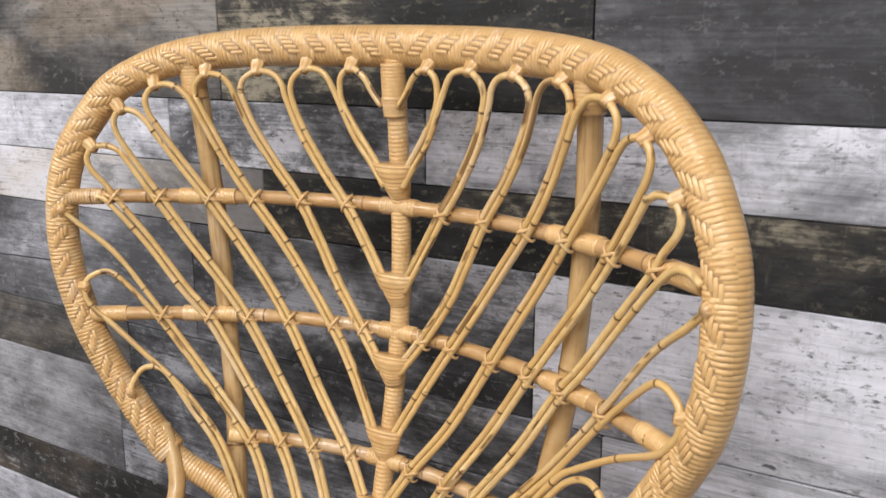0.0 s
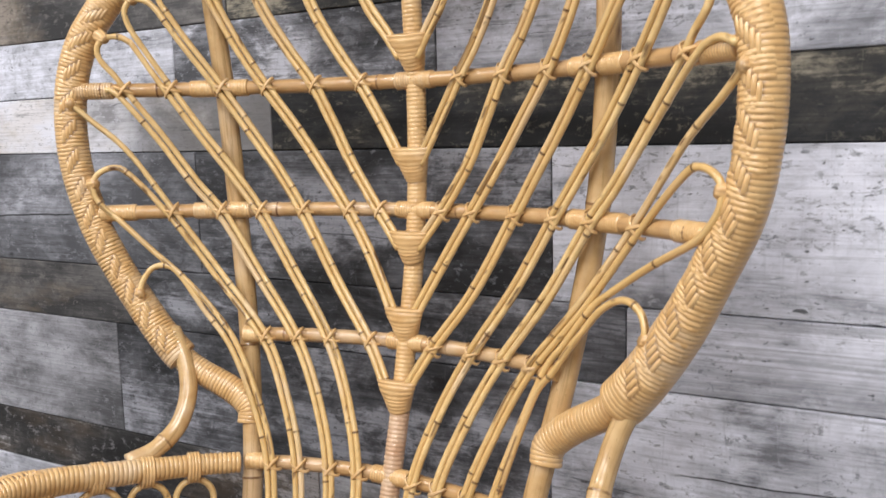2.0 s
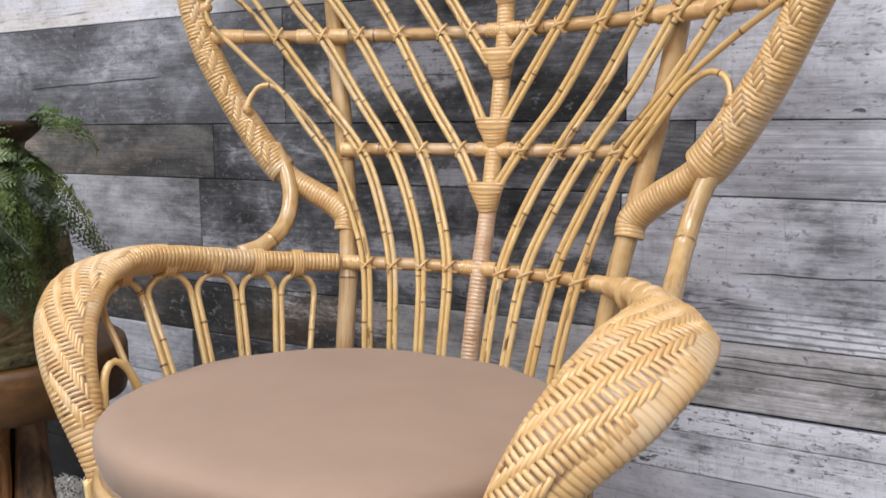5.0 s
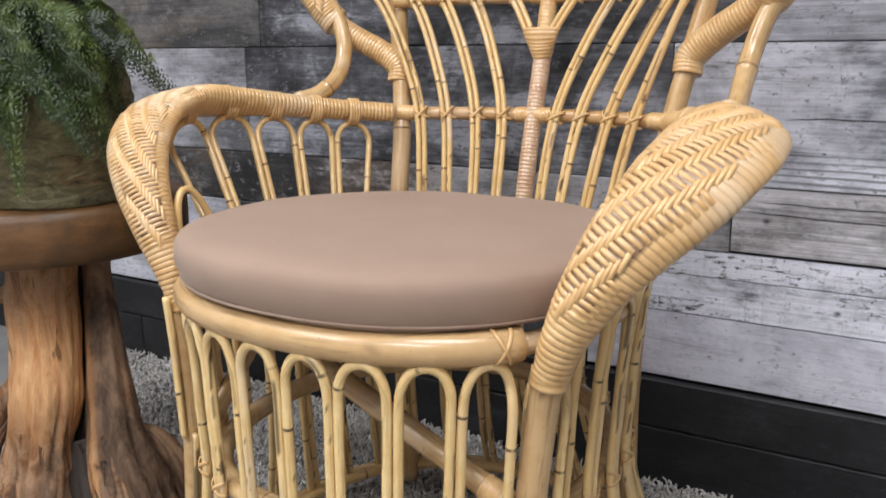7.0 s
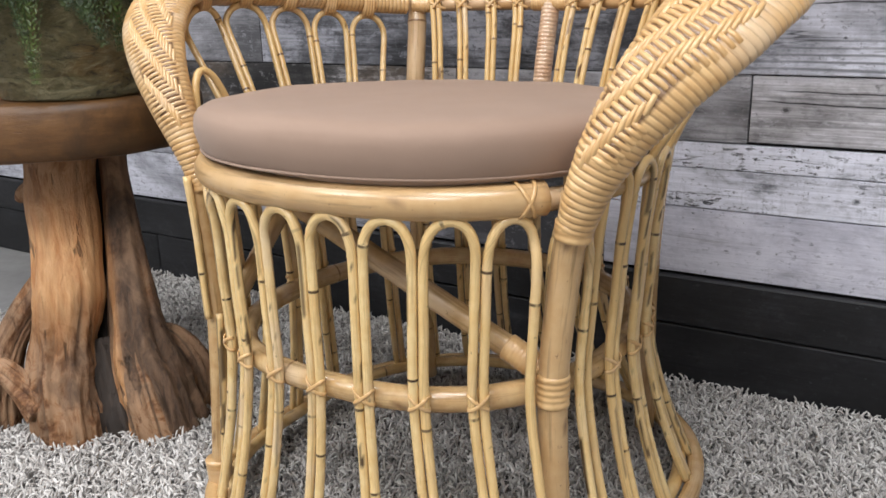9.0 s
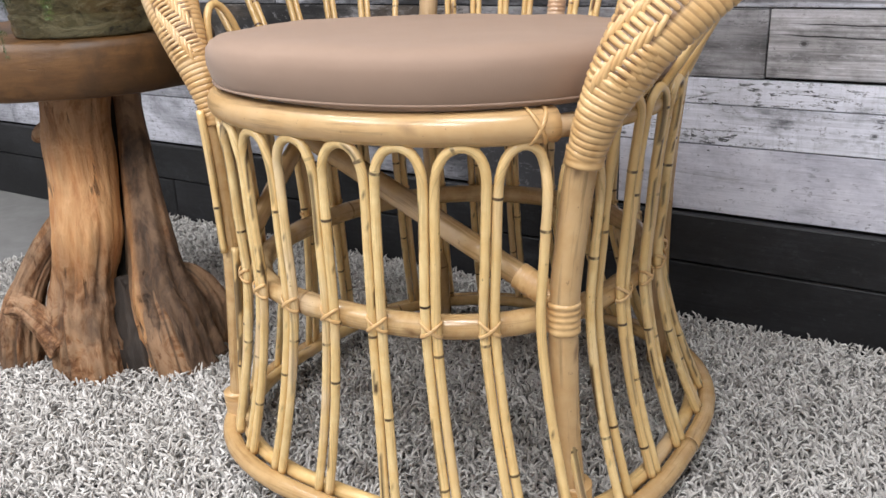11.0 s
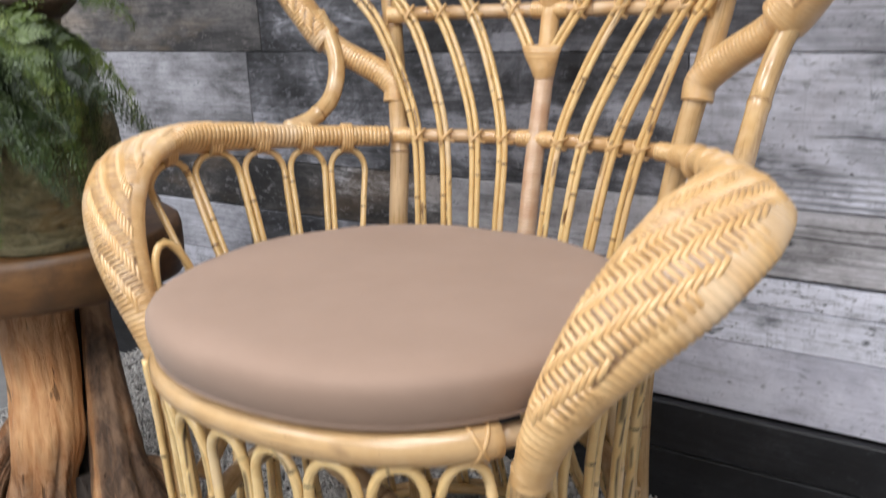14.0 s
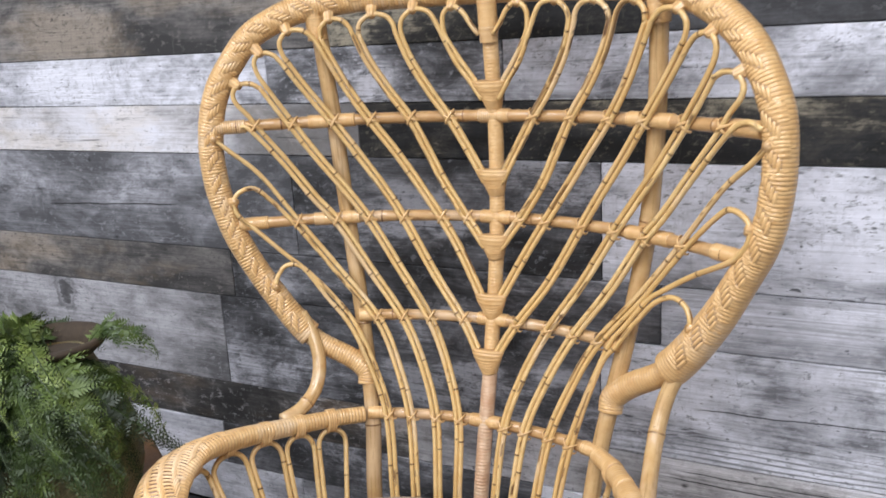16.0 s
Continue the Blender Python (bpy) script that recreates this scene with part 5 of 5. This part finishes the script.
def pile(n, lo, hi, seed, size=1.0):
    """Short curled tufts of yarn, each a bent three-sided strand."""
    g = np.random.default_rng(seed)
    p = np.stack([g.uniform(lo[0], hi[0], n), g.uniform(lo[1], hi[1], n), g.uniform(-0.026, -0.016, n)], 1)
    root = p[:, :2].tolist()
    yaw, lean = g.uniform(0, 2 * math.pi, n), g.uniform(0.0, 0.7, n)
    bend, twist = g.uniform(0.15, 0.75, n), g.uniform(-0.7, 0.7, n)
    length, wide = g.uniform(0.012, 0.021, n), size * g.uniform(0.0013, 0.0024, n)
    steps, sides = 4, 3
    out = []
    for k in range(steps):
        d = np.stack([np.sin(lean) * np.cos(yaw), np.sin(lean) * np.sin(yaw), np.cos(lean)], 1)
        s1 = np.stack([-np.sin(yaw), np.cos(yaw), 0 * yaw], 1)
        s2 = np.cross(d, s1)
        w = wide * (0.9, 1.2, 1.15, 0.55)[k]
        for q in range(sides):
            u = q * 2 * math.pi / sides
            out.append(p + (w * math.cos(u))[:, None] * s1 + (w * math.sin(u))[:, None] * s2)
        p = p + d * (length / (steps - 1))[:, None]
        lean, yaw = lean + bend, yaw + twist
    v = np.stack(out, 1)
    quad = [(r * 3 + c, r * 3 + (c + 1) % 3, r * 3 + 3 + (c + 1) % 3, r * 3 + 3 + c) for r in range(steps - 1) for c in range(3)]
    f = (np.array(quad)[None] + (np.arange(n) * steps * sides)[:, None, None]).reshape(-1, 4)
    clump = np.array([noise.noise(Vector((x * 22, y * 22, 3.0))) for x, y in root])
    tone = np.clip(g.normal(0.57, 0.22, n) + 0.16 * clump, 0, 1)
    return v.reshape(-1, 3), f, np.repeat(tone, steps * sides)


v, f, tone = pile(88000, (-1.33, -0.62), (1.0, 0.470), 5)
for n_, lo_, hi_, seed_ in ((17000, (-1.33, -1.21), (1.36, -0.62), 6), (5500, (1.0, -0.62), (1.36, 0.470), 7)):
    # coarser towards the room
    v2, f2, tone2 = pile(n_, lo_, hi_, seed_, 1.7)
    f = np.vstack([f, f2 + len(v)])
    v, tone = np.vstack([v, v2]), np.concatenate([tone, tone2])
tuft = part("shag", mesh_of("shag", v, f, YARN, True, {"tone": tone}), rug)
tagged(tuft, kind="stuff")

# ---- the root side table ----
side = thing("side_table", "teak root side table with a thick round slab top", "side table")
TC = Vector((-0.78, -0.03, 0.0))
rim = []
N = 120
for z, grow in ((0.468, -0.30), (0.464, -0.02), (0.468, -0.006), (0.485, 0.0), (0.510, 0.002), (0.538, 0.0), (0.549, -0.004), (0.553, -0.012), (0.553, -0.30)):
    for u in np.arange(N) * 2 * math.pi / N:
        flat = 0.125 * math.exp(-(((u - 1.05 + math.pi) % (2 * math.pi) - math.pi) / 1.0) ** 2)
        w = max(0.01, 0.310 + grow - (flat if grow > -0.2 else 0.0)) + (0.007 * math.sin(3 * u + 1) + 0.006 * noise.noise(Vector((math.cos(u) * 2, math.sin(u) * 2, z * 9)))) * (1 if grow > -0.2 else 0)
        rim.append((TC.x + w * math.cos(u), TC.y + w * math.sin(u), z + (0.004 * noise.noise(Vector((math.cos(u) * 3, math.sin(u) * 3, 7))) if z < 0.48 else 0)))
part("tabletop", mesh_of("tabletop", rim, grid_faces(9, N), TEAK_TOP), side, "thick polished teak slab")
# each limb: its line (x, y, z, girth), then how weathered it is above and below, and how much shade is painted on
ROOT_LIMBS = [
    ([(-0.700, -0.138, 0.475, 0.060), (-0.698, -0.145, 0.428, 0.056), (-0.695, -0.154, 0.375, 0.058), (-0.689, -0.159, 0.321, 0.056), (-0.686, -0.168, 0.268, 0.056), (-0.684, -0.178, 0.214, 0.056), (-0.684, -0.196, 0.137, 0.050), (-0.674, -0.214, 0.059, 0.056), (-0.664, -0.220, -0.008, 0.060), (-0.660, -0.220, -0.040, 0.062)], 0.0, 0.30, 0.0),
    ([(-0.672, -0.058, 0.475, 0.023), (-0.665, -0.064, 0.415, 0.0225), (-0.653, -0.073, 0.362, 0.026), (-0.642, -0.082, 0.308, 0.030), (-0.629, -0.091, 0.254, 0.035), (-0.617, -0.100, 0.200, 0.041), (-0.598, -0.110, 0.119, 0.050), (-0.566, -0.112, 0.050, 0.060), (-0.548, -0.112, -0.020, 0.064), (-0.540, -0.110, -0.040, 0.064)], 0.85, 0.82, 0.0),
    ([(-0.604, -0.068, 0.135, 0.012), (-0.580, -0.048, 0.108, 0.026), (-0.562, -0.036, 0.062, 0.036), (-0.556, -0.034, 0.005, 0.036), (-0.558, -0.034, -0.040, 0.036)], 0.55, 0.65, 0.0),
    ([(-0.606, -0.112, 0.165, 0.016), (-0.588, -0.130, 0.110, 0.026), (-0.556, -0.148, 0.048, 0.032), (-0.530, -0.152, -0.035, 0.034)], 0.25, 0.20, 0.0),
    ([(-0.722, -0.165, 0.250, 0.028), (-0.758, -0.200, 0.195, 0.025), (-0.788, -0.232, 0.125, 0.027), (-0.800, -0.258, 0.050, 0.034), (-0.806, -0.268, -0.040, 0.042)], 0.45, 0.50, 0.0),
    ([(-0.690, -0.245, 0.040, 0.036), (-0.728, -0.258, 0.072, 0.023), (-0.762, -0.264, 0.094, 0.020), (-0.796, -0.262, 0.088, 0.024)], 0.30, 0.35, 0.0),
    ([(-0.730, -0.160, 0.396, 0.026), (-0.754, -0.180, 0.388, 0.015), (-0.763, -0.187, 0.376, 0.007)], 0.25, 0.25, 0.0),
    # two inner limbs coloured near black, standing in for shade between the limbs
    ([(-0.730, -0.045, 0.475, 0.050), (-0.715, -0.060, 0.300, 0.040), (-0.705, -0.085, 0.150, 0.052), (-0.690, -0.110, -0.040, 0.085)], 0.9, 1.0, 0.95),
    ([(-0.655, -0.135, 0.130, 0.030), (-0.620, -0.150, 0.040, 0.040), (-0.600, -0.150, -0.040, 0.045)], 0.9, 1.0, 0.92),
]
V, F, POLISH, WORN_BY, HOLLOW_SHADE = [], [], [], [], []
SEGS = 72
for number, (limb, high, low_, limb_shade) in enumerate(ROOT_LIMBS):
    p = spline(limb, 0.0055)
    n = len(p)
    q = frames_of(p[:, :3], (0.2, -1, 0.1))
    for i in range(n):
        z = p[i, 2]
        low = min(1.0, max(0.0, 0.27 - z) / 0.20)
        for u in np.arange(SEGS) * 2 * math.pi / SEGS:
            c, d = math.cos(u), math.sin(u)
            ridge = noise.noise(Vector((3.2 * c + number * 7.1, 3.2 * d, z * 3.0)))
            flute = 1 - abs(noise.noise(Vector((6.0 * c + number * 3.3, 6.0 * d, z * 4.5)))) * 2.4
            lump = noise.noise(Vector((1.6 * c, 1.6 * d + number * 5.7, z * 11)))
            fine = noise.noise(Vector((12 * c + number, 12 * d, z * 42)))
            r = p[i, 3] * (1 + (0.07 + 0.12 * low) * ridge + (0.025 + 0.19 * low) * (flute - 0.4) + (0.05 + 0.13 * low) * lump + 0.075 * low * fine)
            out_ = q[1][i] * c + q[2][i] * d
            crest = 0.0
            if number == 1:
                # a sharp pale crest runs down the front of the second limb
                lean_ = 0.25 * math.sin(9 * z)
                aim_ = np.array((-0.20 + lean_, -0.97, 0.0)) / math.hypot(-0.20 + lean_, 0.97)
                crest = max(0.0, (float(out_ @ aim_) - 0.90) / 0.10) * (0.35 + 0.65 * low)
                r *= 1 + 0.10 * crest
            V.append(p[i, :3] + r * out_)
            glow = 1.15 * math.exp(-((z - 0.262 - 0.06 * ridge) / 0.080) ** 2) if number == 0 else crest
            POLISH.append(min(1.0, max(0.0, glow + (0.12 if number == 0 and z > 0.3 else 0.0))))
            WORN_BY.append(high + (low_ - high) * low + 0.35 * max(0.0, 0.35 - flute) - 0.9 * crest)
            # low flutes get shade in their colour, stronger with depth
            HOLLOW_SHADE.append(max(limb_shade, min(0.85, low * max(0.0, -0.15 - flute) * 2.2)))
    F += [[e + len(V) - SEGS * n for e in face] for face in grid_faces(n, SEGS)]
part("root_base", mesh_of("root_base", V, F, TEAK_ROOT, True, {"polish": np.array(POLISH), "worn": np.array(WORN_BY), "deep": np.array(HOLLOW_SHADE)}), side, "gnarled teak root trunk, part polished, part weathered grey")

# ---- the pot and its fern ----
PC = Vector((-0.640, -0.135, 0.554))
pot = thing("flower_pot", "mossy green clay urn with a flared rim on the side table", "plant pot")


def turned(name, profile, label="", clay=MOSSY):
    """A thrown clay form: a profile turned round the pot's axis, slightly uneven."""
    prof = spline([(r, z, 0) for r, z in profile], 0.0035)
    V = []
    for r, z, _ in prof:
        for u in np.arange(144) * 2 * math.pi / 144:
            w = max(r, 0.0004) * (1 + 0.028 * noise.noise(Vector((math.cos(u) * 3, math.sin(u) * 3, z * 22))) + 0.014 * noise.noise(Vector((math.cos(u) * 11, math.sin(u) * 11, z * 90))) + 0.022 * max(0.0, noise.noise(Vector((math.cos(u) * 7 + 3, math.sin(u) * 7, z * 110))) - 0.05))
            V.append((PC.x + w * math.cos(u), PC.y + w * math.sin(u), PC.z + z))
    return part(name, mesh_of(name, V, grid_faces(len(prof), 144), clay), pot, label)


turned("foot", [(0.0, 0.0), (0.060, 0.0), (0.104, 0.0), (0.109, 0.004), (0.111, 0.010), (0.111, 0.020), (0.110, 0.0355), (0.06, 0.036), (0.0, 0.036)], "weathered clay foot ring")
turned("urn", [(0.0, 0.030), (0.100, 0.030), (0.112, 0.036), (0.116, 0.060), (0.123, 0.100), (0.125, 0.140), (0.121, 0.185), (0.108, 0.235), (0.088, 0.275), (0.072, 0.305), (0.066, 0.322), (0.069, 0.332), (0.058, 0.330), (0.056, 0.310), (0.0, 0.300)])
turned("rim", [(0.060, 0.326), (0.070, 0.330), (0.084, 0.341), (0.093, 0.350), (0.0945, 0.357), (0.088, 0.361), (0.078, 0.357), (0.066, 0.344), (0.060, 0.330)], "flared brown clay rim", RIM_CLAY)

fern = thing("fern", "lush green fern spilling over the sides of the urn", "plant")


def frond(rg, yaw, reach, rise, drop, pinna):
    """An arching stalk with two rows of pinnae, each a feather of small leaflets."""
    start = PC + Vector((0.04 * math.cos(yaw), 0.04 * math.sin(yaw), 0.315))
    out = Vector((math.cos(yaw), math.sin(yaw), 0))
    sway = Vector((-out.y, out.x, 0)) * rg.uniform(-0.12, 0.12) * (0.35 if math.cos(yaw - 0.8) > 0.3 else 1.0)
    pts = [start, start + out * reach * 0.38 + Vector((0, 0, rise)), start + out * reach * 0.75 + sway * 0.45 + Vector((0, 0, rise * 0.8 - drop * 0.22)), start + out * reach + sway + Vector((0, 0, rise * 0.3 - drop * 0.6)), start + out * reach * 1.04 + sway * 1.6 + Vector((0, 0, -drop))]
    line = spline([tuple(q) for q in pts], 0.0085)
    roll = rg.uniform(-0.6, 0.6)
    across_ = Vector((-out.y, out.x, 0)) * math.cos(roll) + Vector((0, 0, 1)) * math.sin(roll)
    t, w, m = frames_of(line, tuple(across_))
    n = len(line)
    v, f = sweep(line, np.linspace(0.0014, 0.0004, n), np.linspace(0.0014, 0.0004, n), 4, tuple(across_))
    V, F, tone = [v], list(f), [np.full(len(v), 0.35)]
    count = len(v)
    shade = min(1, max(0, rg.gauss(0.52, 0.28)))
    for i in range(4, n):
        k = i / n
        size = pinna * (1.0 - k ** 1.7) ** 0.8 * min(1, k * 4 + 0.2) + 0.004
        for sd in (-1, 1):
            d = w[i] * sd + t[i] * rg.uniform(0.25, 0.6) + m[i] * rg.uniform(-0.55, 0.25)
            d /= np.linalg.norm(d)
            c = np.cross(d, m[i])
            c /= np.linalg.norm(c) + 1e-9
            curl = -m[i] * size * rg.uniform(0.0, 0.25)
            steps = max(3, int(size / 0.0058))
            tint = min(1, max(0, shade + rg.uniform(-0.22, 0.22)))
            for q in range(steps):
                u = (q + 0.4) / steps
                p = line[i] + d * size * u + curl * u * u
                leaf = size * 0.33 * (1.08 - u) + 0.0015
                lift = m[i] * leaf * rg.uniform(-0.5, 0.5)
                for e in (-1, 1):
                    tip = p + c * e * leaf + d * leaf * 0.8 + lift
                    V.append(np.array([p - d * leaf * 0.28, p + c * e * leaf * 0.55 + d * leaf * 0.12 + lift * 0.5, tip, p + d * leaf * 0.38 + c * e * leaf * 0.12]))
                    F += [[count, count + 1, count + 2, count + 3]]
                    tone.append(np.full(4, tint))
                    count += 4
    return mesh_of("frond", np.vstack(V), F, LEAF, False, {"tone": np.concatenate(tone)})


rg = random.Random(21)
for k in range(42):
    yaw = k * 2.399963 + rg.uniform(-0.3, 0.3)
    # thinner towards the chair, where the rim shows
    bare = max(0.0, math.cos(yaw - 0.75))
    if bare > 0.22:
        continue
    style = k % 5
    reach = (0.115, 0.135, 0.08, 0.12, 0.105)[style] * rg.uniform(0.8, 1.15) * (1 - 0.2 * bare)
    rise = (0.02, 0.045, 0.06, 0.02, 0.035)[style] * rg.uniform(0.5, 1.25) * (1 - 0.4 * bare)
    drop = (0.20, 0.11, 0.0, 0.30, 0.25)[style] * rg.uniform(0.7, 1.2)
    part("frond", frond(rg, yaw, reach, rise, drop, 0.046 * rg.uniform(0.7, 1.25)), fern)
for k in range(16):
    part("frond", frond(rg, rg.uniform(-3.3, -1.0), rg.uniform(0.05, 0.11), rg.uniform(0.035, 0.075), rg.uniform(-0.01, 0.09), 0.030), fern)
for k in range(10):
    part("frond", frond(rg, rg.uniform(-2.3, -1.0), rg.uniform(0.085, 0.12), rg.uniform(0.03, 0.055), rg.uniform(0.04, 0.14), 0.032), fern)
for k in range(6):
    part("frond", frond(rg, rg.uniform(-2.5, -1.0), rg.uniform(0.090, 0.125), rg.uniform(0.0, 0.02), rg.uniform(0.17, 0.32), 0.034), fern)
for k in range(2):
    part("frond", frond(rg, rg.uniform(-0.9, 0.35), rg.uniform(0.085, 0.11), 0.004, rg.uniform(0.16, 0.30), 0.024), fern)
for yaw, reach, rise, drop in ((0.60, 0.135, 0.055, 0.005), (0.05, 0.100, 0.01, 0.16), (-0.30, 0.110, 0.01, 0.24), (0.35, 0.105, 0.0, 0.13)):
    part("frond", frond(rg, yaw, reach, rise, drop, 0.044), fern)
# long drooping fronds over the front of the urn
for yaw, reach, drop in ((-2.45, 0.130, 0.16), (-2.2, 0.120, 0.24), (-2.0, 0.135, 0.12), (-1.85, 0.125, 0.20), (-1.7, 0.120, 0.27), (-1.55, 0.135, 0.15), (-1.4, 0.118, 0.22), (-1.25, 0.130, 0.12), (-1.1, 0.118, 0.18), (-0.95, 0.122, 0.28), (-2.65, 0.125, 0.22)):
    part("frond", frond(rg, yaw, reach, rg.uniform(0.0, 0.02), drop, rg.uniform(0.032, 0.042)), fern)
# a few over the flank beside the chair
for yaw, reach, drop in ((-0.55, 0.128, 0.17), (-0.15, 0.126, 0.14), (0.25, 0.122, 0.17)):
    part("frond", frond(rg, yaw, reach, 0.0, drop, 0.036), fern)
